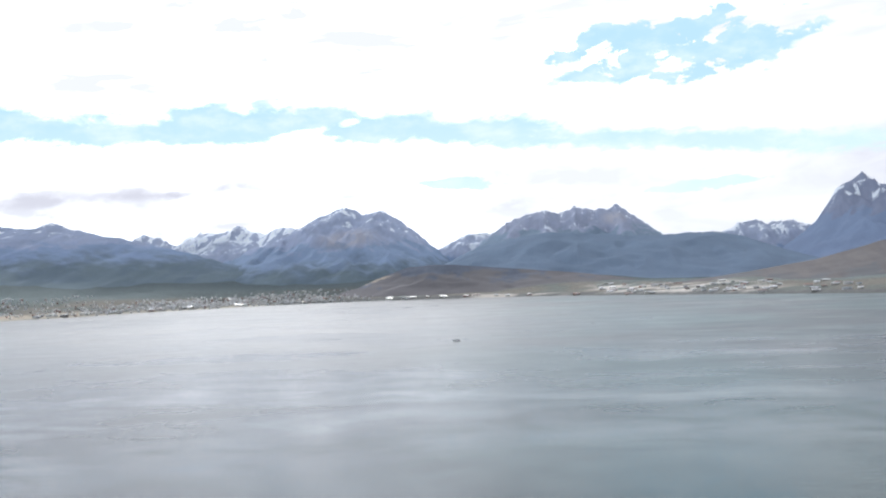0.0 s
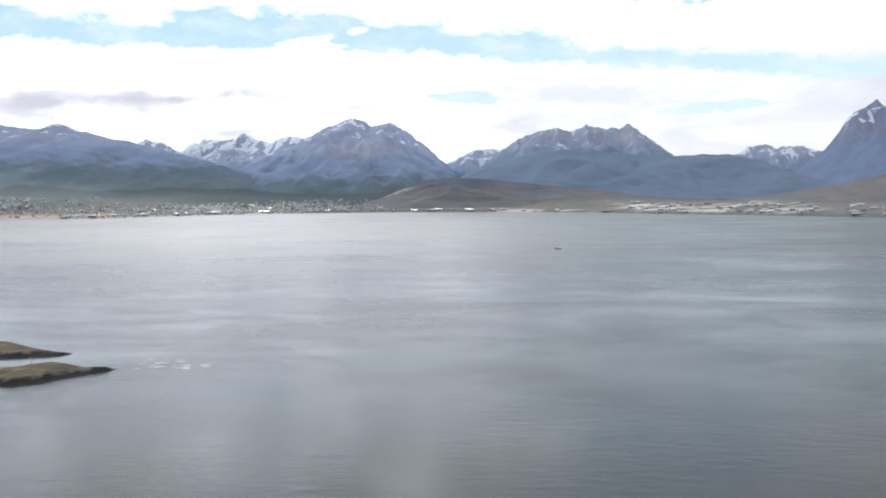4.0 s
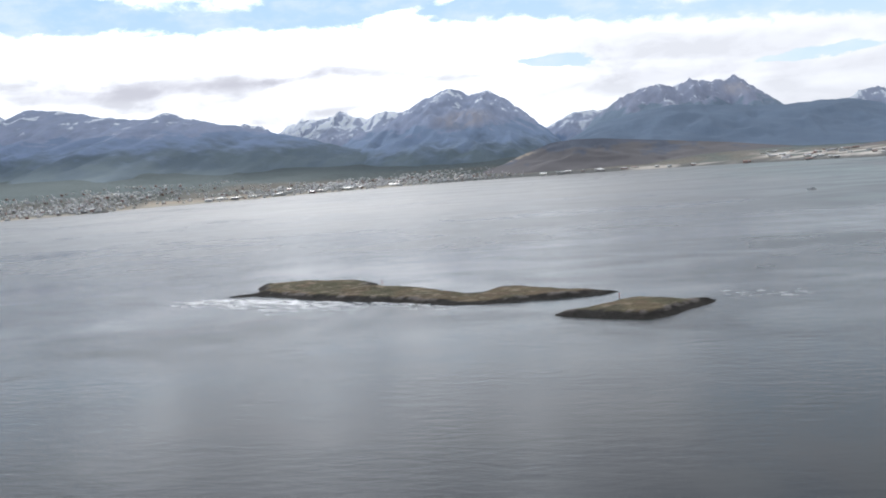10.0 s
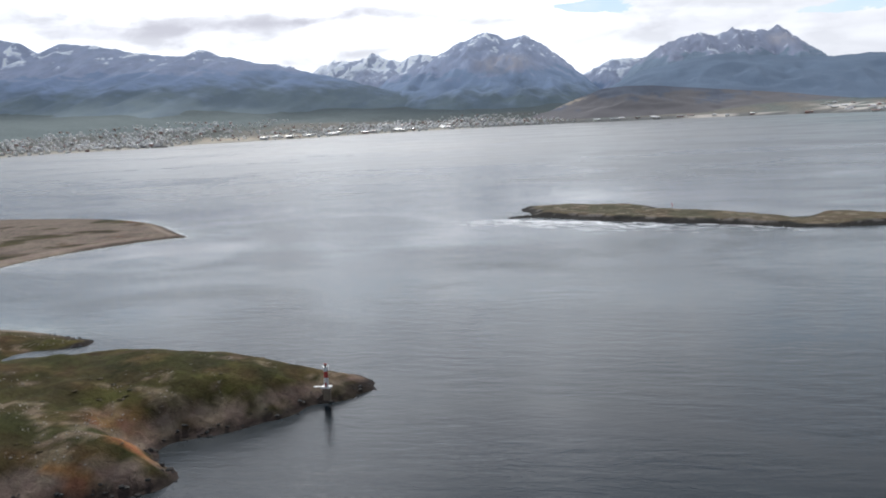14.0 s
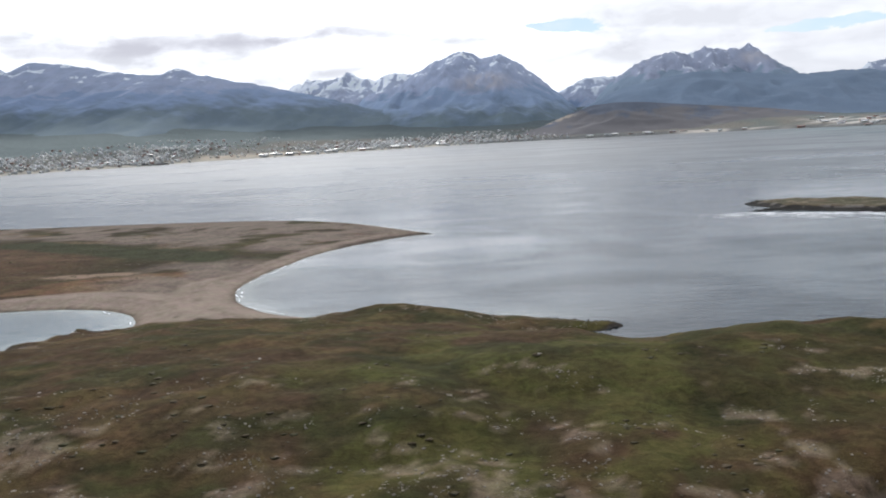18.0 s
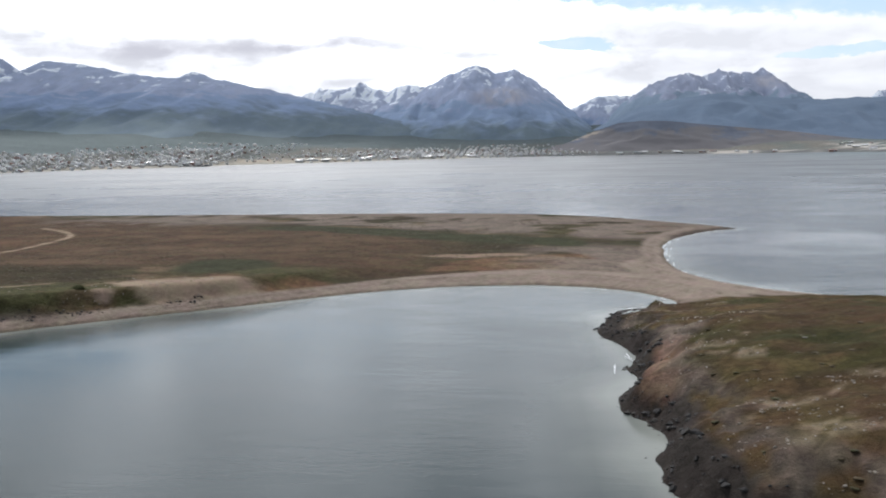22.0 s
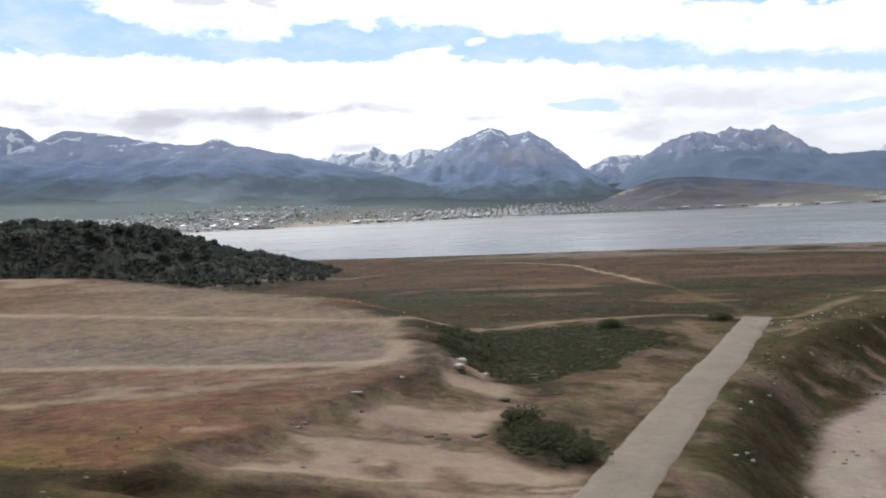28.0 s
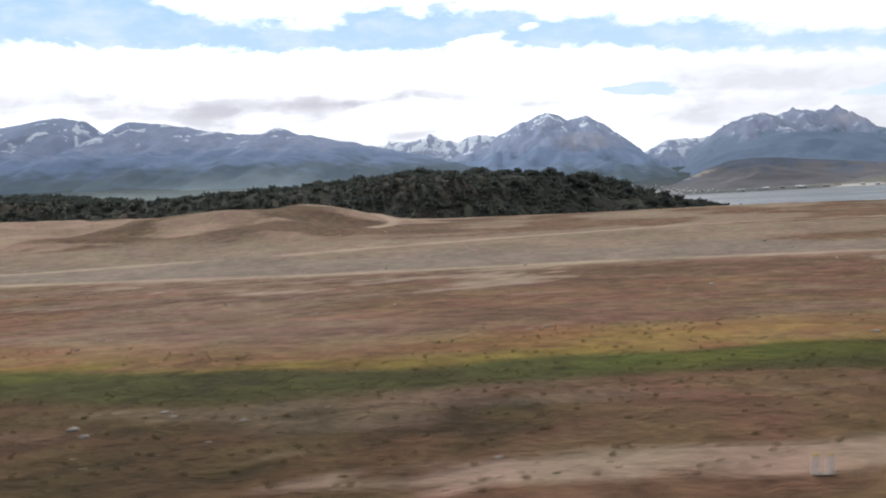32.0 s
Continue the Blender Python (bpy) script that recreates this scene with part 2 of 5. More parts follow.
    bumped = n.add("Bump", {"Height": n.math("ADD", n.noise(0.05, 6, 0.7, squeezed), runs), "Distance": 5.0, "Strength": 0.09}).outputs[0]
    n.out(n.add("BsdfPrincipled", {"Base Color": base, "Roughness": 0.95, "Specular IOR Level": 0.1, "Normal": bumped}).outputs[0])
    return m


def water_material():
    """Open water: short waves near the land, cat's-paws and long wind streaks further out, a calmer cove."""
    m, n = material("sea_water")
    at = n.add("NewGeometry").outputs["Position"]
    east, north, _ = n.add("SeparateXYZ", {"Vector": at}).outputs

    def stretched(turn, sx, sy):
        return n.add("Mapping", {"Vector": at, "Rotation": (0, 0, radians(turn)), "Scale": (sx, sy, 1.0)}).outputs[0]

    swell = stretched(12, 0.35, 1.0)
    gust = n.noise(0.0035, 4, 0.55, stretched(0, 0.45, 1.2), 0.8)
    paws = n.noise(0.016, 5, 0.62, stretched(-10, 0.8, 1.1), 0.9)
    streaks = n.noise(0.007, 5, 0.62, stretched(14, 0.6, 1.2), 0.9)
    waves = n.math("ADD", n.noise(0.30, 4, 0.6, swell, 0.4), n.math("MULTIPLY", n.noise(1.5, 3, 0.6, swell, 0.2), 0.3))
    cove = n.math("MULTIPLY", n.span(east, -675.0, -740.0), n.math("MULTIPLY", n.span(north, 260.0, 215.0), n.span(north, -30.0, 70.0)))
    depth = n.math("MULTIPLY", n.span(gust, 0.3, 0.7, 0.16, 0.42), n.span(paws, 0.36, 0.64, 0.40, 1.5))
    depth = n.math("MULTIPLY", n.math("MULTIPLY", depth, n.span(cove, 0.0, 1.0, 1.0, 0.34)), n.math("MULTIPLY", n.math("MULTIPLY", n.span(north, 250.0, 1000.0, 1.0, 0.36), n.span(north, 60.0, 260.0, 0.45, 0.8)), n.span(east, -140.0, -420.0, 0.55, 1.0)))
    bumped = n.add("Bump", {"Height": waves, "Distance": depth, "Strength": 0.7}).outputs[0]
    # the water is greener, in patches, in the wide eastern part
    teal = n.math("MULTIPLY", n.span(east, -260.0, 60.0), n.span(n.noise(0.0022, 3, 0.5, at), 0.32, 0.6))
    body = n.mix(teal, (0.016, 0.022, 0.026), (0.014, 0.050, 0.053))
    body = n.mix(cove, body, n.mix(n.span(east, -880.0, -800.0), (0.016, 0.021, 0.028), (0.027, 0.043, 0.044)))
    body = n.mix(n.add("Attribute", attribute_name="tone").outputs["Fac"], body, (0.235, 0.250, 0.225))
    rough = n.math("ADD", n.span(gust, 0.3, 0.7, -0.03, 0.05), n.span(north, 60.0, 1300.0, 0.15, 0.38))
    rough = n.math("ADD", rough, n.math("ADD", n.span(streaks, 0.34, 0.60, -0.07, 0.02), n.span(paws, 0.34, 0.66, -0.03, 0.03)))
    n.out(n.add("BsdfPrincipled", {"Base Color": body, "Roughness": rough, "IOR": 1.333, "Specular IOR Level": n.span(north, 80.0, 1400.0, 0.23, 1.0), "Normal": bumped}).outputs[0])
    return m


def sky_material():
    """Broken cloud over pale blue: u is the bearing and v the height, both in degrees."""
    m, n = material("cloudy_sky")
    uv = n.add("TexCoord").outputs["UV"]
    sep = n.add("SeparateXYZ", {"Vector": uv})
    az, el = sep.outputs[0], sep.outputs[1]
    flat = n.add("Mapping", {"Vector": uv, "Scale": (0.55, 1.2, 1.0)}).outputs[0]
    long = n.add("Mapping", {"Vector": uv, "Location": (3.0, 1.0, 0.0), "Scale": (0.26, 1.3, 1.0)}).outputs[0]
    puffs, streak, wisp = n.noise(0.62, 7, 0.58, flat, 0.3), n.noise(0.55, 5, 0.55, long, 0.4), n.noise(0.35, 4, 0.5, long, 0.3)
    puff = n.math("SUBTRACT", puffs, 0.5)
    curl = n.math("SUBTRACT", n.noise(1.5, 6, 0.6, flat, 0.5), 0.5)
    el_w = n.math("ADD", el, n.math("MULTIPLY", n.math("SUBTRACT", streak, 0.5), 1.6))
    az_w = n.math("ADD", az, n.math("MULTIPLY", n.math("SUBTRACT", wisp, 0.5), 8.0))

    def spot(a, e, ra, re):
        u, v = n.math("DIVIDE", n.math("SUBTRACT", az_w, a), ra), n.math("DIVIDE", n.math("SUBTRACT", el_w, e), re)
        return n.span(n.math("SQRT", n.math("ADD", n.math("MULTIPLY", u, u), n.math("MULTIPLY", v, v))), 0.0, 1.2, 1.0, 0.0)

    # a bank low down, a blue band above it that sinks to the right, broken cloud on top
    bottom = n.math("ADD", n.span(az, -35.0, -3.0, 9.5, 9.1, False), n.span(az, -3.0, 22.0, 0.0, -2.4, False))
    top = n.math("ADD", n.span(az, -6.0, 22.0, 11.3, 7.5, False), n.span(az, -22.0, -34.0, 0.0, 2.2))
    low = n.math("ADD", n.math("SUBTRACT", bottom, el), n.math("ADD", n.math("MULTIPLY", puff, 1.5), n.math("MULTIPLY", curl, 1.3)))
    low = n.math("ADD", low, n.math("MULTIPLY", n.math("ADD", spot(-8.5, 9.8, 1.7, 0.9), spot(-6.0, 10.6, 2.6, 0.7)), 1.35))
    gaps = n.math("ADD", spot(1.5, 6.35, 5.5, 0.7), spot(15.5, 5.4, 5.0, 0.5))
    low = n.math("SUBTRACT", low, n.math("MULTIPLY", n.math("MULTIPLY", gaps, n.span(puffs, 0.3, 0.6, 0.5, 1.2)), 4.2))
    high = n.math("ADD", n.math("SUBTRACT", el, top), n.math("ADD", n.math("ADD", n.math("MULTIPLY", puff, 2.2), n.math("MULTIPLY", curl, 1.6)), n.math("MULTIPLY", n.math("SUBTRACT", wisp, 0.5), 3.0)))
    high = n.math("SUBTRACT", high, n.math("MULTIPLY", n.math("MULTIPLY", spot(15.0, 14.0, 13.0, 3.6), n.span(puffs, 0.36, 0.60, 0.25, 1.3)), 9.0))
    cover = n.math("MAXIMUM", n.span(low, -0.35, 0.35), n.span(high, -0.5, 0.8))
    # faint shading all over the bank, and darker undersides in long smears
    soft = n.math("ADD", n.math("MULTIPLY", n.span(n.noise(0.32, 3, 0.5, long, 0.5), 0.34, 0.66), 0.8), n.math("MULTIPLY", n.span(puffs, 0.35, 0.70), 0.35))
    soft = n.math("MULTIPLY", soft, n.span(el, 8.8, 6.4, 0.3, 1.0))
    soft = n.math("ADD", soft, n.math("MULTIPLY", n.span(streak, 0.40, 0.64), n.span(el, 11.0, 13.0, 0.0, 0.9)), True)
    smear = n.math("ADD", spot(-24.0, 6.1, 11.0, 0.9), n.math("MULTIPLY", spot(-15.5, 6.5, 8.0, 0.5), 0.8))
    smear = n.math("ADD", smear, n.math("MULTIPLY", spot(-17.0, 4.7, 12.0, 1.0), 0.35))
    smear = n.math("ADD", smear, n.math("MULTIPLY", spot(12.0, 4.9, 14.0, 0.8), 0.4))
    smear = n.math("ADD", smear, n.math("MULTIPLY", spot(27.0, 6.6, 8.0, 2.2), 0.8))
    smear = n.math("MULTIPLY", smear, n.span(puffs, 0.25, 0.75, 0.6, 1.15), True)
    # the sky brightens smoothly towards the sun
    du, dv = n.math("DIVIDE", n.math("SUBTRACT", az, SUN_TURN), 23.0), n.math("DIVIDE", n.math("SUBTRACT", el, SUN_UP), 35.0)
    near = n.math("POWER", 2.718, n.math("MULTIPLY", n.math("ADD", n.math("MULTIPLY", du, du), n.math("MULTIPLY", dv, dv)), -1.0))
    bright = n.math("ADD", n.math("MULTIPLY", near, 4.3), n.span(el, 15.0, 25.0, 0.96, 0.72))
    white = n.mix(1.0, (1.0, 1.0, 1.01), n.add("CombineColor", {0: bright, 1: bright, 2: bright}).outputs[0], "MULTIPLY")
    lit = n.mix(soft, white, (0.84, 0.84, 0.87))
    lit = n.mix(smear, lit, (0.66, 0.65, 0.70))
    pale = n.mix(n.span(el, 4.0, 13.0), (0.74, 0.88, 0.97), (0.50, 0.72, 0.95))
    pale = n.mix(n.span(n.noise(0.5, 6, 0.6, flat), 0.4, 0.75, 0.0, 0.6), pale, (0.90, 0.96, 1.02))
    glow = n.add("Emission", {"Color": n.mix(cover, pale, lit), "Strength": 1.0}).outputs[0]
    clear = n.add("BsdfTransparent").outputs[0]
    n.out(n.add("MixShader", {0: n.span(el, 21.0, 25.0), 1: glow, 2: clear}).outputs[0])
    return m


GROUND, WATER = ground_material(), water_material()
# the far ranges' woods and rock colours hold the blue and paleness of haze
HAZY_LOW_WOODS = (0.190, 0.236, 0.248)
RIDGE = mountain_material("hazy_ridge_rock", 225, 280, 0.06, meadow=(HAZY_LOW_WOODS, 175))
PEAK = mountain_material("hazy_peak_rock", 190, 256, 0.068, forest=(0.285, 0.356, 0.478), meadow=(HAZY_LOW_WOODS, 120), scree=(-815, 222, 125, 52, (0.49, 0.475, 0.515)))
TWIN = mountain_material("hazy_twin_peak_rock", 222, 258, 0.045, forest=(0.272, 0.335, 0.408), rock=(0.372, 0.400, 0.500), scree=(255, 268, 60, 36, (0.49, 0.475, 0.515)))
HORN = mountain_material("hazy_horn_rock", 240, 295, 0.065, forest=(0.25, 0.305, 0.42), rock=(0.27, 0.295, 0.385))
SNOWY = mountain_material("hazy_snowy_rock", 120, 200, 0.150, rock=(0.372, 0.412, 0.520), scree=(-1676, 266, 75, 34, (0.80, 0.83, 0.88)))
WOODED = mountain_material("hazy_wooded_slope", 330, 500, 0.0, forest=(0.232, 0.290, 0.368))
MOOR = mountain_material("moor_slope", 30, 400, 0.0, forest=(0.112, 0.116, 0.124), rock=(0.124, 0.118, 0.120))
DARK_MOOR = mountain_material("dark_moor_slope", 60, 400, 0.0, forest=(0.152, 0.146, 0.152), rock=(0.115, 0.132, 0.168), pale_streak=(-612, 36, -500, 68))

# ---------------------------------------------------------------- sky and water
HUB = (-528.0, 0.0)
verts, faces, uvs = [], [], []
bearings, heights = np.linspace(-80, 80, 81), np.linspace(-1, 25, 14)
for el in heights:
    for az in bearings:
        verts.append((HUB[0] + 4560 * math.sin(radians(az)), HUB[1] + 4560 * math.cos(radians(az)), 4560 * math.tan(radians(el))))
        uvs.append((az, el))
for j in range(len(heights) - 1):
    for i in range(len(bearings) - 1):
        k = j * len(bearings) + i
        faces.append((k, k + len(bearings), k + len(bearings) + 1, k + 1))
backdrop = mesh_ob("backdrop", verts, faces, sky_material())
layer = backdrop.data.uv_layers.new(name="UVMap")
layer.data.foreach_set("uv", [c for loop in backdrop.data.loops for c in uvs[loop.vertex_index]])
tagged(backdrop, "bright sky with broken white cloud above the mountains", "sky", kind="structure")

# ---------------------------------------------------------------- the near land
COAST = smoothed([
    (-1750, 560), (-1330, 520), (-1150, 495), (-1048, 474), (-951, 464), (-882, 459), (-791, 456), (-730, 447), (-702, 432), (-684, 416), (-668, 396), (-655, 378), (-644, 364.5), (-643.5, 364), (-655, 359), (-668, 341),
    (-679, 318), (-684, 291), (-687, 260), (-685, 236), (-675, 216), (-662, 203), (-645, 196), (-622, 198), (-602, 194),
    (-592, 188), (-583, 185), (-584, 178), (-594, 171), (-578, 170), (-560, 173), (-540, 167), (-522, 158), (-510, 153), (-513, 146), (-519, 139),
    (-527, 124), (-538, 119), (-531, 112), (-527, 105), (-540, 98), (-560, 84), (-590, 70), (-620, 60), (-660, 56), (-700, 62), (-710, 80), (-715, 92),
    (-711, 102), (-717, 113), (-713, 127), (-709, 136), (-713, 157), (-713, 175), (-710, 184), (-697, 190), (-694, 197), (-702, 211), (-720, 221),
    (-745, 220), (-769, 209), (-796, 187), (-819, 171), (-842, 152), (-855, 136), (-866, 120), (-874, 102), (-879, 88), (-882, 72), (-886, 45),
    (-895, 15), (-905, -35), (-915, -130), (-1750, -130)], rounds=2)
PLATEAU = smoothed([(-958, -130), (-947, 12), (-941, 34), (-942.5, 44), (-940.5, 52), (-938, 60), (-935, 67), (-931, 75), (-929, 82), (-931, 90), (-934.5, 104), (-943, 121), (-955, 137), (-980, 155), (-1010, 180),
                    (-1060, 195), (-1120, 210), (-1200, 225), (-1800, 260), (-1800, -130)], rounds=2)
ROAD = smoothed([(-926, 5), (-921, 36), (-916, 53), (-910.5, 68), (-903, 89), (-896, 106), (-888, 128), (-883, 141)], closed=False)
TRACKS = [smoothed(line, closed=False) for line in (
    [(-883, 141), (-885, 185), (-886, 224), (-889, 262), (-893, 300), (-897, 332), (-934, 373)],
    [(-883, 141), (-895, 144), (-908, 141), (-918, 138), (-926, 130), (-932, 116), (-936, 106.5), (-944, 108.5), (-975, 116), (-1000, 122), (-1030, 129), (-1045, 124.5), (-1057, 119.5), (-1070, 116), (-1087, 112), (-1130, 100), (-1300, 75)],
    [(-936, 106.5), (-934.5, 96), (-932, 86), (-935, 81.5), (-942, 81), (-970, 83.2), (-1005, 85.7), (-1040, 88.4), (-1097, 92.3), (-1200, 99), (-1300, 105)],
    [(-932, 86), (-936, 79), (-943, 73), (-952, 68), (-965, 64)],
    [(-883, 141), (-876, 138), (-866, 155), (-855, 170), (-835, 192)],
    [(-1085, 150), (-1078, 165), (-1084, 175), (-1100, 172), (-1130, 160)],
    [(-1010, 240), (-985, 262), (-960, 300)])]
CREST = [(-1800, 24), (-1300, 24), (-1228, 25.5), (-1205, 24.5), (-1172, 21), (-1135, 21.5), (-1100, 23.7), (-1062, 24), (-1046, 22.5), (-1035, 21), (-1021, 16.5), (-1003, 12.5), (-982, 7.5), (-965, 4), (-950, 0)]
TERRACE = [(0, 11.3), (30, 11.3), (60, 10.5), (88, 10.5), (105, 11.2), (120, 12.2), (150, 12.8), (175, 13.6), (260, 13.6)]
GULLY = smoothed([(-930, 126), (-916, 136), (-902, 128), (-901, 113), (-909, 99), (-918, 87), (-924, 84), (-928, 92), (-931, 108)])


def road_level(y):
    return np.interp(y, [5, 36, 53, 68, 89, 106, 128, 141], [8.6, 7.6, 6.9, 6.5, 6.3, 6.1, 6.0, 5.9])


def beach_width(y):
    """From the waterline to the foot of the bank in the western bay."""
    return np.interp(y, [40, 70, 79, 93, 101, 112, 125, 150, 200, 260], [17, 16, 14, 9.7, 6.9, 3.8, 3.2, 3.4, 5.5, 7])


def land(x, y):
    """Height of the near land and its parts, on arrays."""
    d = inside_distance(x, y, COAST)
    rocky = ramp(-740, -722, x) * ramp(197, 184, y)
    d = d + (fbm(x, y, 9, 3, 5) - 0.5) * (1.2 + 5.0 * rocky)
    head = 11.0 * (1 - 0.50 * ramp(132, 184, y)) * (1 - np.exp(-np.maximum(d, 0) / 19)) + (fbm(x, y, 26, 4, 9) - 0.5) * 4.0 * ramp(3, 25, d)
    head = head + 3.0 * np.exp(-((x + 631) / 13) ** 2 - ((y - 186) / 10) ** 2) - 2.6 * np.exp(-((x + 594) / 14) ** 2 - ((y - 164) / 12) ** 2) - 2.0 * np.exp(-((x + 584) / 13) ** 2 - ((y - 140) / 13) ** 2) + 1.2 * np.exp(-((x + 538) / 17) ** 2 - ((y - 147) / 11) ** 2)
    head = head + (fbm(x, y, 5, 3, 2) - 0.5) * (1.8 + 2.0 * ramp(-684, -692, x)) * ramp(0, 3, d) * ramp(16, 5, d)
    head = head + (fbm(x, y, 7, 3, 59) - 0.5) * 1.5 * ramp(4, 10, d) + 1.5 * ramp(0.3, 3.5 + 4.0 * ramp(-580, -560, x), d) * ramp(26, 8, d) * ramp(160, 138, y)
    west = ramp(-750, -800, x)
    low = 1.7 + np.clip((400 - y) * 0.018, 0, 6) * west + (fbm(x, y, 40, 4, 3) - 0.5) * 1.6
    width = 8.0 + (beach_width(y) - 8.0) * west
    bank = 6.0 + 9.0 * ramp(140, 100, y) + 16.0 * (1 - west) + 10 * ramp(230, 300, y)
    shore = 1.5 * np.clip(d / width, 0, 1) ** 0.8
    low = shore + np.maximum(low - 1.5, 0.1) * ramp(width, width + bank, d + (fbm(x, y, 9, 3, 8) - 0.5) * 3)
    rill = 1 - np.abs(2 * fbm(y * 1.0 - x * 0.25, x * 0.18, 5, 3, 22) - 1)
    p = inside_distance(x, y, PLATEAU) + (fbm(x, y, 13, 4, 21) - 0.5) * 4 + (rill - 0.6) * 5.0
    flat = np.interp(y, [c[0] for c in TERRACE], [c[1] for c in TERRACE]) + (fbm(x, y, 40, 3, 4) - 0.5) * 0.5 + np.clip((-1090 - x) * 0.012, 0, 4) * ramp(60, 140, y)
    mound = ramp(-1060, -1100, x) * ramp(110, 150, y) * ramp(240, 190, y)
    flat = flat + mound * (fbm(x, y, 22, 4, 12) - 0.35) * 6.0
    talus = np.interp(y, [20, 45, 62, 80, 92, 106, 130], [20, 16, 13, 9, 7, 14, 24])
    lip = 0.28 * ramp(88, 76, y)
    flat = flat + 2.5 * np.exp(-((x + 1175) / 42) ** 2 - ((y - 200) / 22) ** 2) + 3.0 * np.exp(-((x + 1093) / 13) ** 2 - ((y - 173) / 8) ** 2) + 2.4 * np.exp(-((x + 1114) / 18) ** 2 - ((y - 160) / 8) ** 2)
    low = low + np.maximum(flat - low, 0) * ((1 - lip) * ramp(-talus, 2.0, p) + lip * ramp(-2.0, 1.0, p))
    crest = np.interp(x, [c[0] for c in CREST], [c[1] for c in CREST]) + (fbm(x, y, 30, 3, 14) - 0.5) * 2
    middle, top = np.interp(x, [-1075, -1030], [268, 290]), np.interp(x, [-1075, -1030], [18, 4])
    hill = crest * np.exp(-(np.maximum(np.abs(y - middle) - top, 0) / np.interp(x, [-1075, -1030], [36, 44])) ** 2)
    low = np.maximum(low, hill * ramp(-945, -985, x) + (fbm(x, y, 6, 3, 15) - 0.5) * 3.0 * ramp(5, 9, hill))
    z = low * (1 - rocky) + head * rocky
    z = z + (road_level(y) - z) * ramp(10.5, 2.8, line_distance(x, y, ROAD))
    z = np.where(d < 0, np.maximum(d * 0.3, -4.0), z)
    return z, d, rocky, p, hill


CRAGS = [(-682, 100, 9, 3), (-681, 91, 4, 6), (-696, 112, 6, 6), (-695, 146, 5, 3), (-676, 85, 6, 4), (-668, 80, 9, 5), (-703, 90, 6, 8), (-660, 85, 8, 5), (-633, 81, 8, 5), (-605, 84, 14, 7), (-585, 93, 12, 6),
         (-568, 99, 12, 7), (-557, 113, 9, 5), (-547, 111, 9, 6), (-547, 131, 8, 4), (-564, 127, 4, 3), (-538, 121, 6, 5), (-600, 112, 8, 4), (-628, 111, 6, 3)]


def rock_streaks(x, y, d):
    """Where bare rock breaks through the heath of the headland, in thin veins near its edge."""
    veins = 1 - np.abs(2 * fbm(x * 0.8, y * 1.5, 10, 4, 48) - 1)
    rim = np.maximum(ramp(24, 10, d), ramp(120, 95, y) * 0.9)
    veins = ramp(0.88, 0.96, veins - 0.10 * (1 - rim))
    crag = fbm(x * 0.9 + 0.3 * y, y * 1.5, 4.5, 4, 58)
    for cx, cy, rx, ry in CRAGS:
        veins = np.maximum(veins, ramp(0.25, 0.6, np.exp(-((x - cx) / rx) ** 2 - ((y - cy) / ry) ** 2) + 1.2 * (crag - 0.55)) * ramp(0.575, 0.615, crag))
    return veins


def gully_cover(x, y):
    """Dense dark scrub: the hollow below the terrace, a thicket at its foot and one beside the road's fork."""
    hollow = ramp(-2.0, 2.5, inside_distance(x, y, GULLY) + (fbm(x, y, 6, 3, 23) - 0.5) * 6)
    return np.maximum(hollow, np.maximum(np.exp(-((x + 919) / 4.5) ** 2 - ((y - 64) / 6) ** 2), np.exp(-((x + 889) / 5) ** 2 - ((y - 139) / 3) ** 2)))


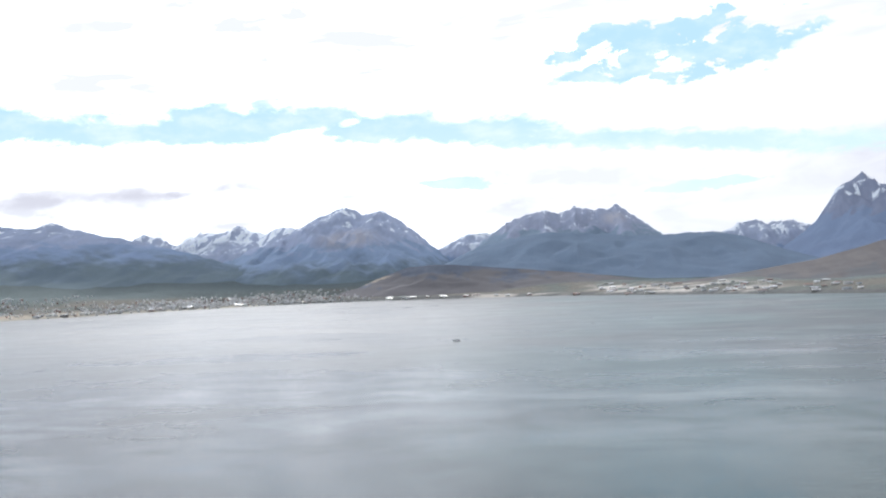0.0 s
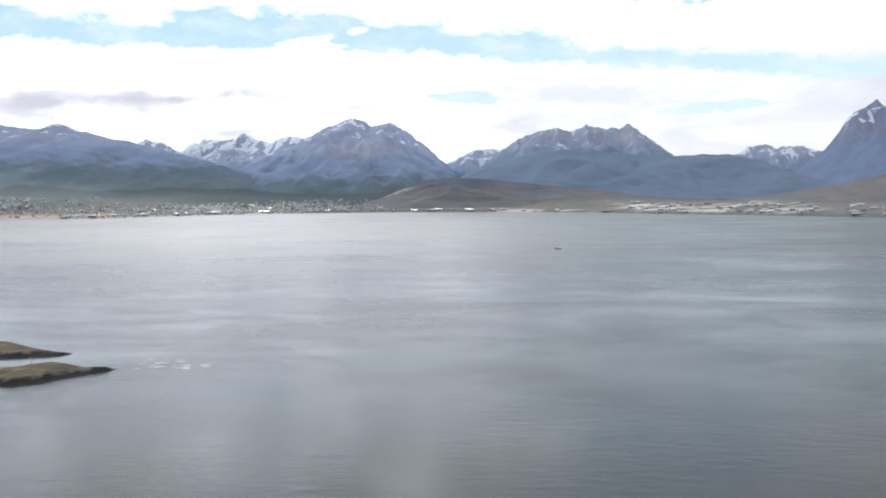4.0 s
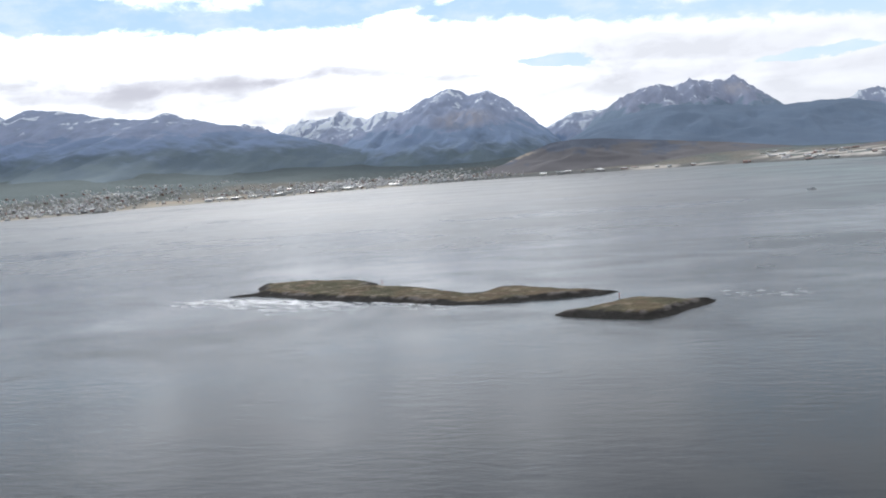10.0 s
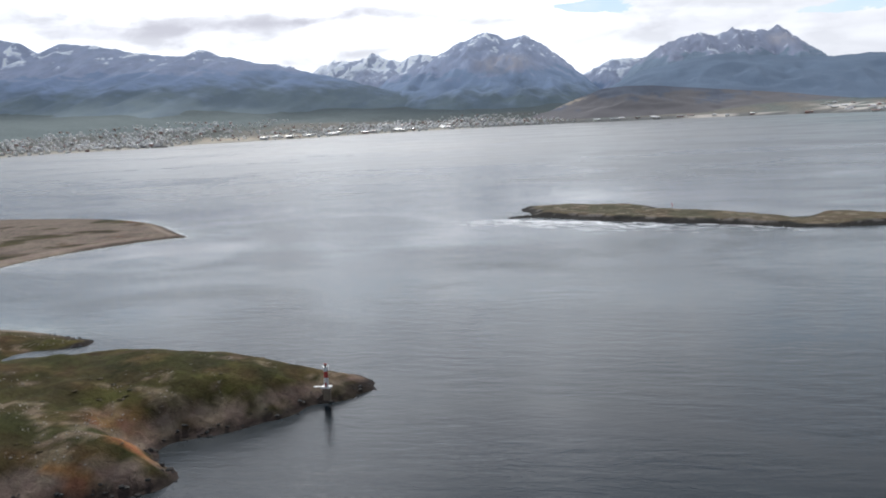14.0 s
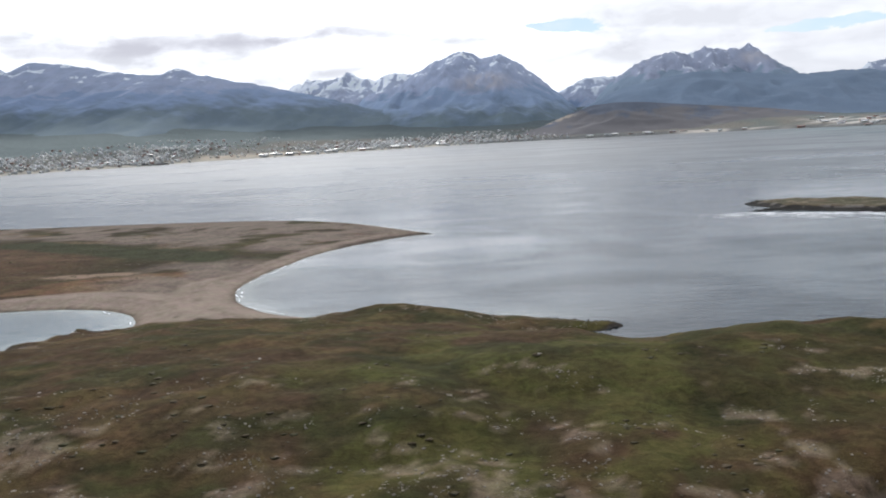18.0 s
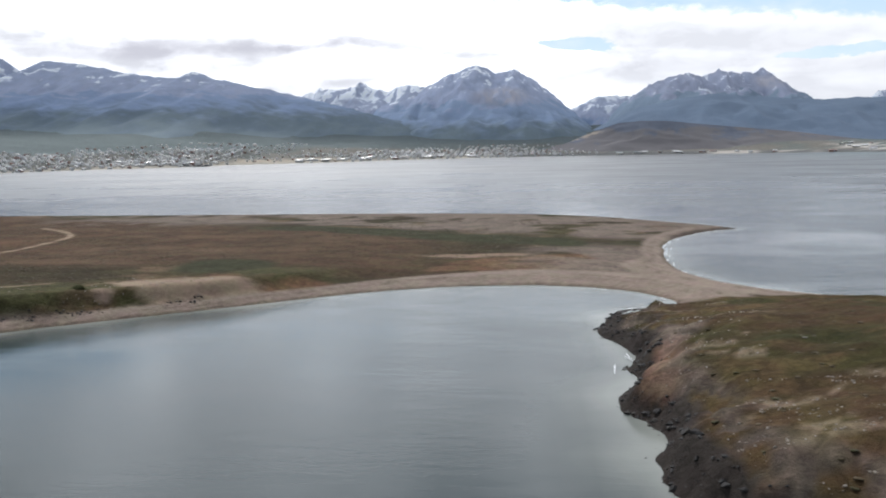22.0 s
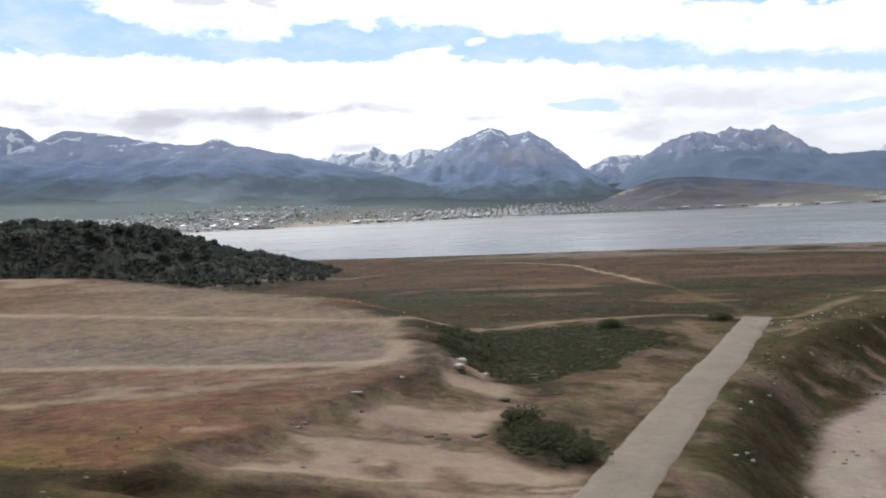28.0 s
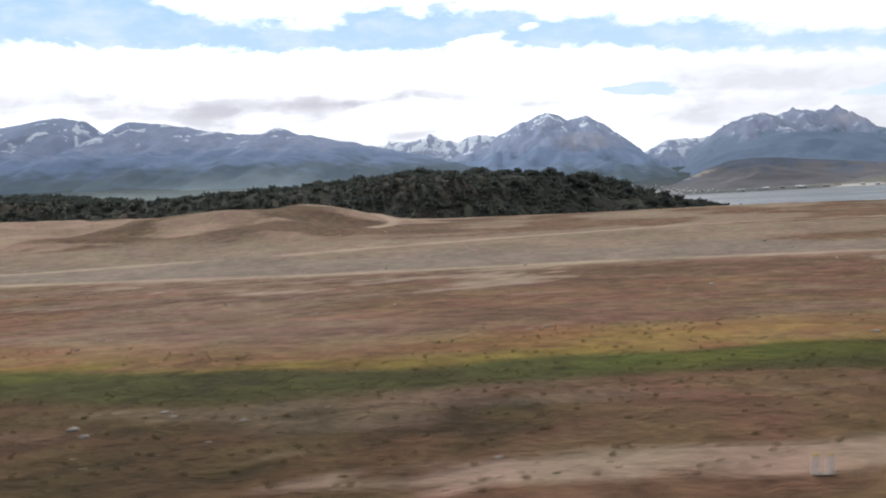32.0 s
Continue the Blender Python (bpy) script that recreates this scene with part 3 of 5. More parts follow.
def ground_tones(x, y, z, d, rocky, p, hill):
    n1, n2, n3, n4 = fbm(x, y, 60, 4, 31), fbm(x, y, 14, 4, 32), fbm(x, y, 5, 3, 33), fbm(x, y, 25, 4, 34)
    tone = blend(np.zeros((*x.shape, 3)) + (0.118, 0.078, 0.047), (0.076, 0.051, 0.029), ramp(0.44, 0.54, n4))
    tone = blend(tone, (0.042, 0.043, 0.020), ramp(0.48, 0.55, n1) * 0.9)
    tone = blend(tone, (0.036, 0.037, 0.019), ramp(0.47, 0.57, n4) * 0.85)
    tone = blend(tone, (0.17, 0.13, 0.09), ramp(0.58, 0.66, fbm(x * 0.6, y, 14, 4, 51)) * 0.55)
    tone = blend(tone, (0.034, 0.029, 0.015), ramp(0.50, 0.57, fbm(x * 0.5 + 0.2 * y, y, 20, 4, 50)) * 0.85)
    # sandy spit and its bare ground
    belt = 297 - 0.54 * (x + 704)
    far_side = ramp(14, 34, y - belt + 24 * (n2 - 0.5)) * ramp(-900, -820, x)
    neck = ramp(-738, -706, x + 20 * (n2 - 0.5)) * ramp(198, 210, y) * ramp(12, -14, y - belt)
    sandy = np.maximum(np.maximum(far_side, neck) * ramp(0.30, 0.46, n2), ramp(370, 410, y) * ramp(0.38, 0.55, n2) * ramp(-1000, -900, x))
    tone = blend(tone, (0.080, 0.053, 0.034), ramp(-735, -770, x) * ramp(12, -10, y - belt) * ramp(215, 235, y) * 0.7)
    tone = blend(tone, (0.158, 0.140, 0.126), sandy * 0.9)
    green_belt = np.exp(-((y - belt) / 16) ** 2) * ramp(-698, -716, x) * ramp(-870, -800, x)
    green_belt = np.maximum(green_belt, np.exp(-((x + 806) / 16) ** 2 - ((y - 226) / 15) ** 2))
    green_belt = np.maximum(green_belt, np.exp(-((x + 950) / 45) ** 2 - ((y - 190) / 16) ** 2) * 0.9)
    tone = blend(tone, (0.036, 0.042, 0.022), ramp(0.3, 0.62, green_belt + 0.5 * (n2 - 0.5)))
    pale = np.exp(-((x + 743) / 18) ** 2 - ((y - 267) / 6) ** 2)
    tone = blend(tone, (0.20, 0.16, 0.125), ramp(0.35, 0.6, pale + 0.4 * (n2 - 0.5)))
    # grassy bank above the beach
    bank = ramp(-765, -785, x) * (1 - rocky) * ramp(34, 22, d) * ramp(-0.5, 1.2, d - beach_width(y)) * ramp(240, 215, y)
    tone = blend(tone, (0.056, 0.058, 0.027), bank * np.maximum(ramp(0.38, 0.5, n4), ramp(-835, -850, x)))
    tone = blend(tone, (0.090, 0.068, 0.042), bank * ramp(0.56, 0.64, n3) * 0.5)
    scar = np.exp(-((x + 804) / 22) ** 2 - ((y - 196) / 12) ** 2)
    for cx, cy, r in ((-868, 128, 2.1), (-873, 120.5, 1.9), (-878, 110.5, 1.9), (-888, 100, 1.4), (-818, 184, 2.4), (-884, 106, 1.2)):
        scar = np.maximum(scar, np.exp(-((x - cx) * 0.8 - (y - cy) * 0.6) ** 2 / (r * 1.3) ** 2 - ((x - cx) * 0.6 + (y - cy) * 0.8) ** 2 / r ** 2))
    tone = blend(tone, (0.235, 0.198, 0.155), bank * ramp(24, 18, d) * ramp(0.42, 0.56, scar + 0.5 * (n3 - 0.5)))
    # gully
    gully = gully_cover(x, y)
    tone = blend(tone, (0.19, 0.165, 0.13), np.exp(-((x + 911 - 0.28 * (y - 84)) / 4) ** 2 - ((y - 84) / 13) ** 2) * ramp(0.36, 0.48, n3) * 0.9)
    tone = blend(tone, (0.034, 0.040, 0.020), ramp(0.30, 0.55, gully + 0.25 * (n2 - 0.5)))
    verge = ramp(-930, -915, x) * ramp(-868, -880, x) * ramp(150, 135, y) * ramp(0.56, 0.62, fbm(x, y * 0.6, 4, 3, 47))
    tone = blend(tone, (0.20, 0.175, 0.145), verge * 0.55 * (1 - gully))
    # gravel terrace: grey gravel beyond the white track, red and golden heath, a green swathe and dark turf with bare stony strips
    on = ramp(0, 4, p)
    talus = np.interp(y, [20, 45, 62, 80, 92, 106, 130], [20, 16, 13, 9, 7, 14, 24])
    edge = ramp(98, 88, y) * ramp(0, 4, p + talus + 7 * ramp(76, 62, y)) * ramp(1.0, -1.0, p) * ramp(-1000, -960, x) * ramp(46, 52, y + 6 * (n2 - 0.5)) * (1 - ramp(0.15, 0.4, gully))
    s = y - (80.5 + 0.075 * (-939 - x))
    long = fbm(x * 0.42, y, 4, 4, 41)
    wisps = fbm(x * 0.40, y, 2.2, 3, 42)
    tone = blend(tone, (0.178, 0.146, 0.110), on * ramp(-1, 1, s))
    tone = blend(tone, (0.168, 0.146, 0.122), on * ramp(-1, 1, s) * ramp(22, 10, s + 16 * (n2 - 0.5)))
    tone = blend(tone, (0.112, 0.076, 0.048), on * ramp(0.5, 0.9, np.exp(-((x + 1014) / 24) ** 2 - ((y - 104) / 7.5) ** 2) + 0.5 * (n2 - 0.5)))
    tone = blend(tone, (0.118, 0.080, 0.052), on * ramp(33, 38, s) * ramp(-960, -1010, x) * ramp(0.42, 0.55, n2))
    tone = blend(tone, (0.150, 0.108, 0.078), on * ramp(0.5, -1.0, s))
    tone = blend(tone, (0.112, 0.072, 0.046), on * ramp(-2, -6, s) * ramp(0.46, 0.60, n4) * 0.8)
    tone = blend(tone, (0.136, 0.086, 0.052), on * ramp(-10, -17, s + 8 * (n2 - 0.5)) * ramp(0.40, 0.55, fbm(x * 0.5, y, 9, 3, 40)))
    tone = blend(tone, (0.235, 0.196, 0.158), on * ramp(0, -2, s) * ramp(-30, -22, s) * ramp(0.57, 0.63, long) * ramp(0.42, 0.55, n3) * 0.8)
    tone = blend(tone, (0.085, 0.058, 0.036), on * ramp(-2, -5, s) * ramp(-30, -22, s) * ramp(0.58, 0.66, wisps) * 0.7)
    top = np.interp(x, [-1110, -1080, -1060, -1045, -1030, -1010, -985, -975, -940], [35.5, 35.5, 33, 36, 38.5, 42, 45, 48.5, 48]) + 4 * (n4 - 0.5) + 2.5 * (n3 - 0.5)
    low = np.interp(x, [-1080, -1045, -1030, -1010, -985, -960, -940], [28.5, 29, 31.5, 35, 37, 31, 28]) + 4 * (n2 - 0.5)
    tone = blend(tone, (0.165, 0.108, 0.042), on * ramp(11, 5, y - top) * (0.45 + 0.55 * ramp(0.42, 0.56, n4)))
    tone = blend(tone, (0.140, 0.105, 0.030), on * ramp(3.0, 1.0, y - top) * ramp(0.40, 0.55, n3))
    tone = blend(tone, (0.040, 0.042, 0.014), on * ramp(0.6, -0.8, y - top))
    tone = blend(tone, (0.032, 0.029, 0.013), on * ramp(0.6, -0.8, y - top) * ramp(-1012, -992, x) * (0.6 + 0.4 * ramp(0.45, 0.55, n2)))
    tone = blend(tone, (0.092, 0.058, 0.034), on * ramp(0.6, -0.8, y - top) * ramp(-1012, -992, x) * ramp(0.52, 0.60, fbm(x * 0.5, y, 3.5, 4, 63)) * 0.6)
    tone = blend(tone, (0.058, 0.070, 0.015), on * ramp(0.6, -0.8, y - top) * ramp(-4.5, -1.5, y - top) * ramp(0.45, 0.58, n2) * ramp(-1000, -1040, x))
    turf = on * ramp(0.8, -0.8, y - low)
    tone = blend(tone, (0.070, 0.048, 0.025), turf)
    tone = blend(tone, (0.052, 0.048, 0.016), turf * ramp(0.46, 0.56, n4) * 0.9)
    tone = blend(tone, (0.040, 0.032, 0.015), turf * ramp(0.52, 0.60, fbm(x * 0.7, y, 2.0, 3, 53)) * 0.7)
    tone = blend(tone, (0.110, 0.070, 0.044), turf * ramp(0.54, 0.62, n2) * 0.7)
    tone = blend(tone, (0.150, 0.120, 0.094), turf * ramp(0.60, 0.68, wisps) * 0.4)
    strip = np.maximum(np.exp(-((y - 31.2) / 1.2) ** 2) * ramp(-1008, -1000, x) * ramp(-960, -972, x), np.exp(-((y - 20.3 - 0.12 * (x + 1047)) / 1.3) ** 2) * ramp(-1066, -1056, x) * ramp(-1024, -1034, x))
    tone = blend(tone, (0.270, 0.225, 0.180), on * ramp(0.45, 0.6, strip + 1.1 * (fbm(x * 0.6, y, 1.6, 3, 54) - 0.5)) * ramp(0.3, 0.4, strip) * 0.55)
    bare = ramp(50, 44, y + 5 * (n2 - 0.5)) * ramp(-26, -16, p) * ramp(0.5, -1.0, p) * ramp(-1000, -960, x)
    tone = blend(tone, (0.052, 0.044, 0.024), bare)
    tone = blend(tone, (0.085, 0.062, 0.036), bare * ramp(0.50, 0.60, n3))
    face = edge * ramp(0.20, 0.32, n2)
    tone = blend(tone, (0.285, 0.236, 0.188), face)
    tone = blend(tone, (0.125, 0.098, 0.074), face * ramp(0.50, 0.56, fbm(y * 1.3 - x * 0.3, x * 0.12, 3.2, 3, 46)) * 0.8)
    tone = blend(tone, (0.120, 0.092, 0.058), face * ramp(0.60, 0.66, n3) * 0.7)
    heaps = ramp(-1052, -1072, x) * ramp(120, 138, y) * ramp(232, 215, y)
    tone = blend(tone, (0.100, 0.070, 0.045), heaps)
    tone = blend(tone, (0.215, 0.165, 0.125), heaps * ramp(0.44, 0.54, fbm(x * 0.7, y * 1.3, 18, 4, 49)))
    # wooded hill
    tone = blend(tone, (0.052, 0.057, 0.048), ramp(3, 7, hill) * ramp(-960, -985, x) * ramp(196, 216, y + 16 * (n2 - 0.5)))
    tone = blend(tone, (0.075, 0.066, 0.050), ramp(3, 7, hill) * ramp(196, 216, y) * ramp(0.58, 0.66, n2) * ramp(-1050, -1064, x) * 0.7)
    # headland rocks, in a narrow band but for the western cliff
    dd = d * (1 + 0.8 * ramp(-700, -685, x))
    tone = blend(tone, (0.050, 0.037, 0.020), rocky * 0.97)
    tone = blend(tone, (0.036, 0.036, 0.014), rocky * ramp(0.44, 0.56, fbm(x, y, 38, 4, 55)) * 0.85)
    tone = blend(tone, (0.030, 0.034, 0.013), rocky * ramp(0.52, 0.60, fbm(x * 0.8, y * 1.4, 13, 4, 56)) * 0.8)
    tone = blend(tone, (0.076, 0.058, 0.028), rocky * ramp(0.55, 0.64, fbm(x, y * 1.5, 9, 4, 57)) * 0.6)
    tone = blend(tone, (0.060, 0.064, 0.020), rocky * ramp(0.57, 0.63, n2) * ramp(-650, -620, x) * 0.6)
    tone = blend(tone, (0.24, 0.205, 0.165), rocky * ramp(0.45, 0.8, rock_streaks(x, y, d)) * ramp(0.47, 0.57, n3) * 0.42)
    tone = blend(tone, (0.125, 0.102, 0.084), rocky * ramp(9, 6, dd) * ramp(0.50, 0.58, n3))
    tone = blend(tone, (0.180, 0.152, 0.130), rocky * ramp(10, 7, dd) * ramp(4, 5.5, dd) * ramp(0.42, 0.54, n3) * ramp(-585, -560, x) * ramp(142, 134, y) * 0.8)
    point = ramp(-572, -556, x) * ramp(150, 140, y)
    cliff = rocky * ramp(-684, -692, x) * ramp(190, 180, y) * ramp(12, 8, d + 6 * (n2 - 0.5))
    tone = blend(tone, (0.062, 0.055, 0.048), cliff * ramp(0.40, 0.5, n3))
    tone = blend(tone, (0.125, 0.108, 0.092), cliff * ramp(0.56, 0.62, n3) * 0.8)
    tone = blend(tone, (0.175, 0.150, 0.128), rocky * point * ramp(9, 6.5, dd) * ramp(0.50, 0.58, fbm(x * 0.7, y * 1.5, 2.4, 3, 62)) * 0.6)
    tone = blend(tone, (0.026, 0.024, 0.023), rocky * (1 - point) * ramp(5.5, 3.6, dd + 3 * (n2 - 0.5)))
    tone = blend(tone, (0.036, 0.031, 0.029), rocky * point * ramp(3.6, 2.0, dd + 2 * (n2 - 0.5)))
    rust = rocky * ramp(12, 6, d) * ramp(2, 4, d) * ramp(0.52, 0.6, n2) * np.maximum(ramp(-565, -545, x) * ramp(125, 115, y), 0.25 * ramp(-700, -710, x) * ramp(150, 135, y))
    rust = np.maximum(rust, rocky * ramp(0.45, 0.7, np.exp(-((x + 538) / 6) ** 2 - ((y - 101.5) / 3.5) ** 2) + 1.6 * (fbm(x * 0.5, y * 1.6, 3, 3, 60) - 0.5)) * ramp(0.8, 1.6, d) * ramp(-552, -546, x) * ramp(108, 105, y))
    tone = blend(tone, (0.215, 0.108, 0.050), rust * 0.85)
    # beaches
    wide = 6.0 + (beach_width(y) - 6.0) * ramp(-750, -800, x) + 10 * ramp(-780, -720, x) * ramp(270, 240, y)
    beach = (1 - rocky) * ramp(wide + 1.6, wide - 0.6, d + 2 * (n3 - 0.5)) * ramp(430, 380, y - 0.2 * (x + 700))
    tone = blend(tone, (0.228, 0.203, 0.180), beach)
    tone = blend(tone, (0.30, 0.270, 0.240), beach * ramp(130, 100, y) * ramp(1.5, 3.5, d) * 0.9)
    tone = blend(tone, (0.180, 0.156, 0.132), beach * ramp(0.5, 0.6, fbm(d * 2.0, x * 0.15 + y * 0.15, 3, 3, 44)) * (0.08 + 0.3 * ramp(110, 140, y)))
    tone = blend(tone, (0.13, 0.115, 0.095), (1 - rocky) * ramp(1.6, 0.4, d))
    tone = blend(tone, (0.15, 0.13, 0.11), (1 - rocky) * ramp(5, 2, d) * ramp(390, 420, y))
    tone = blend(tone, (0.075, 0.064, 0.056), (1 - rocky) * ramp(4.0, 2.0, d + 1.5 * (n3 - 0.5)) * ramp(-684, -668, x) * ramp(318, 335, y))
    tone = blend(tone, (0.06, 0.052, 0.042), (1 - rocky) * beach * np.exp(-((d - wide * 0.62 - 2 * (n2 - 0.5)) / 0.9) ** 2) * ramp(0.48, 0.56, n3) * 0.35)
    for k, line in enumerate(TRACKS):
        far = line_distance(x, y, line) + 0.8 * (n3 - 0.5)
        tone = blend(tone, (0.30, 0.255, 0.195), ramp(1.5, 0.6, far) * (0.72 if k in (1, 2) else 0.9 if k == 5 else 0.45) * (ramp(205, 240, y) * 1.7 + 0.3 if k == 0 else 1) * ramp(0.22, 0.4, n2))
    # ferrous soil and dry grass round the road
    fork = ramp(4, -2, p) * ramp(-850, -872, x) * ramp(230, 170, y) * (1 - beach) * (1 - face)
    tone = tone * (1 - fork[..., None] * np.array((0.10, 0.17, 0.24)))
    tone = tone * (1 + 0.12 * rocky + 0.16 * on * ramp(-985, -1012, x))[..., None]
    return tone * np.array((1.08, 0.975, 0.885))


# ---------------------------------------------------------------- the water, pale over the sandy shallows
gx = np.concatenate([np.linspace(-6500, -960, 19)[:-1], np.arange(-960, -480, 4.0), np.linspace(-480, 5500, 21)])
gy = np.concatenate([np.linspace(-5000, 0, 14)[:-1], np.arange(0, 480, 4.0), np.linspace(480, 4400, 14)])
xx, yy = np.meshgrid(gx, gy)
off = -inside_distance(xx, yy, COAST) + (fbm(xx, yy, 14, 3, 61) - 0.5) * 6
sandy = 1 - ramp(-735, -715, xx) * ramp(200, 186, yy) * ramp(-700, -690, xx)
shallow = np.exp(-np.clip(off, 0, 400) / 4.5) * sandy * (xx > -940) * (yy > 40)
sea = sheet("water", gx, gy, np.zeros(xx.shape), WATER, np.repeat(shallow[..., None], 3, -1))
tagged(sea, "grey-green sea channel with wind ripples", "water", kind="structure")

gx = np.concatenate([np.arange(-1750, -1250, 6.0), np.arange(-1250, -1100, 1.5), np.arange(-1100, -965, 0.9), np.arange(-965, -895, 0.75), np.arange(-895, -740, 1.4), np.arange(-740, -500, 1.0)])
gy = np.concatenate([np.arange(-130, 0, 4.0), np.arange(0, 14, 1.0), np.arange(14, 60, 0.6), np.arange(60, 260, 1.3), np.arange(260, 566, 2.6)])
xx, yy = np.meshgrid(gx, gy)
z, d, rocky, p, hill = land(xx, yy)
ground = sheet("ground", gx, gy, z, GROUND, ground_tones(xx, yy, z, d, rocky, p, hill))
tagged(ground, "heath-covered headland, sandy spit and gravel terrace", "ground", kind="structure")


def sheet_height(x, y, gx=gx, gy=gy, z=z):
    """Height of the ground sheet between its grid lines."""
    i, j = np.clip(np.searchsorted(gx, x) - 1, 0, len(gx) - 2), np.clip(np.searchsorted(gy, y) - 1, 0, len(gy) - 2)
    u, v = (x - gx[i]) / (gx[i + 1] - gx[i]), (y - gy[j]) / (gy[j + 1] - gy[j])
    return (z[j, i] * (1 - u) + z[j, i + 1] * u) * (1 - v) + (z[j + 1, i] * (1 - u) + z[j + 1, i + 1] * u) * v


def height_at(x, y):
    return float(sheet_height(np.array([float(x)]), np.array([float(y)]))[0])


def island(outline, top, seed, label):
    poly = smoothed(outline, rounds=1)
    xs, ys = [c[0] for c in poly], [c[1] for c in poly]
    gx, gy = np.arange(min(xs) - 8, max(xs) + 8, 0.9), np.arange(min(ys) - 8, max(ys) + 8, 0.9)
    x, y = np.meshgrid(gx, gy)
    d = inside_distance(x, y, poly) + (fbm(x, y, 6, 3, seed) - 0.5) * 2.4
    z = top * (1 - 0.6 * np.exp(-((x + 391) / 8) ** 2)) * ramp(-0.5, 6.0, d) + (fbm(x, y, 7, 3, seed + 1) - 0.5) * 1.1 * ramp(0, 3, d)
    z = np.where(d < 0, np.maximum(d * 0.35, -3), z)
    n2, n3 = fbm(x, y, 12, 4, seed + 2), fbm(x, y, 4, 3, seed + 3)
    tone = blend(np.zeros((*x.shape, 3)) + (0.112, 0.090, 0.058), (0.084, 0.078, 0.050), ramp(0.45, 0.6, n2))
    tone = blend(tone, (0.18, 0.15, 0.11), ramp(0.60, 0.68, n3))
    tone = blend(tone, (0.026, 0.025, 0.024), ramp(5.6, 3.6, d + 4 * (n3 - 0.5)) * 0.95)
    tone = blend(tone, (0.13, 0.118, 0.108), ramp(6.5, 5.0, d + 3 * (n2 - 0.5)) * ramp(2.6, 3.8, d) * ramp(0.5, 0.6, n3))
    ob = sheet("island", gx, gy, z, GROUND, tone)
    return tagged(ob, label, "island", group="islets in the channel", kind="structure")


island([(-513, 401), (-497, 409), (-501, 420), (-508, 438), (-496, 446), (-468, 441), (-450, 434), (-441, 424), (-444, 417), (-430, 408), (-411, 396), (-398, 381), (-387, 379), (-380, 390), (-369, 388), (-352, 374),
        (-338, 367), (-329, 364), (-336, 357), (-351, 354), (-371, 348), (-386, 345), (-405, 352), (-422, 362), (-438, 370), (-451, 374), (-476, 389), (-494, 402)], 1.7, 60, "long low rocky islet with dry grass on top")
island([(-358, 316), (-341, 306), (-323, 299), (-317, 302), (-309, 312), (-294, 336), (-304, 332), (-321, 341), (-331, 341), (-341, 325)], 2.1, 70, "small flat-topped rocky islet covered in brown grass")

# ---------------------------------------------------------------- the far shore
SHORE = [(-4200, 900), (-2400, 1150), (-1900, 1350), (-1653, 1530), (-1560, 1720), (-1410, 1830), (-1372, 2000), (-1180, 2120), (-1060, 2280), (-894, 2430), (-700, 2530), (-534, 2560),
         (-218, 2540), (26, 2440), (216, 2270), (395, 2140), (500, 2040), (617, 1925), (900, 1720), (1300, 1560), (3000, 1200)]


def shore_y(x):
    return np.interp(x, [c[0] for c in SHORE], [c[1] for c in SHORE])


SLOPE = 0.085


def far_height(x, y):
    d = y - shore_y(x) + (fbm(x, y, 90, 3, 80) - 0.5) * 40
    z = 3 * ramp(0, 20, d) + np.minimum(np.maximum(d, 0), 420) * SLOPE + np.maximum(d - 420, 0) * 0.07
    return np.where(d < 0, np.maximum(d * 0.2, -4), np.minimum(z, np.interp(x, [-500, -100, 300], [130, 60, 26])) + (fbm(x, y, 160, 4, 81) - 0.5) * 22 * ramp(40, 300, d)), d


gx, gy = np.arange(-4200, 3000, 24.0), np.concatenate([np.arange(900, 2800, 14.0), np.arange(2800, 4000, 40.0)])
xx, yy = np.meshgrid(gx, gy)
z, d = far_height(xx, yy)
n1, n2 = fbm(xx, yy, 260, 4, 82), fbm(xx, yy, 90, 4, 83)
# grey-green plain; further inland the tone is tinted towards the ranges' painted haze
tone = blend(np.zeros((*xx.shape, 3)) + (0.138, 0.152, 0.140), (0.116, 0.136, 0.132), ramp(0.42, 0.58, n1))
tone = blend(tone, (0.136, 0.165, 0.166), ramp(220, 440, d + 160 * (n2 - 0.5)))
tone = blend(tone, (0.175, 0.160, 0.138), ramp(420, 260, d) * ramp(0.44, 0.56, n2) * 0.8)
east = ramp(-860, -740, xx)
tone = blend(tone, (0.26, 0.235, 0.19), ramp(90, 40, d) * ramp(0.38, 0.52, n2) * (1 - 0.85 * east))
tone = blend(tone, (0.120, 0.125, 0.125), ramp(70, 30, d) * east)
yard = fbm(xx * 0.6, yy * 1.6, 45, 4, 84)
tone = blend(tone, (0.50, 0.47, 0.43), ramp(60, 150, xx) * ramp(560, 430, xx) * ramp(300, 200, d) * ramp(20, 50, d) * ramp(0.52, 0.57, yard))
tone = blend(tone, (0.44, 0.41, 0.37), ramp(-260, -200, xx) * ramp(40, 0, xx) * ramp(60, 30, d) * ramp(0.44, 0.54, yard))
tone = blend(tone, (0.40, 0.35, 0.28), ramp(-1450, -1400, xx) * ramp(-1120, -1240, xx) * ramp(110, 60, d) * ramp(0.40, 0.5, n2))
tone = blend(tone, (0.42, 0.39, 0.33), ramp(34, 8, d) * (1 - 0.95 * east))
town = np.maximum(ramp(-1360, -1420, xx) * ramp(340, 240, d), ramp(-1180, -1100, xx) * ramp(-540, -640, xx) * ramp(240, 180, d)) * ramp(20, 50, d)
tone = blend(tone, (0.105, 0.108, 0.098), town * 0.8)
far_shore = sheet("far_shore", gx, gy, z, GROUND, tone)
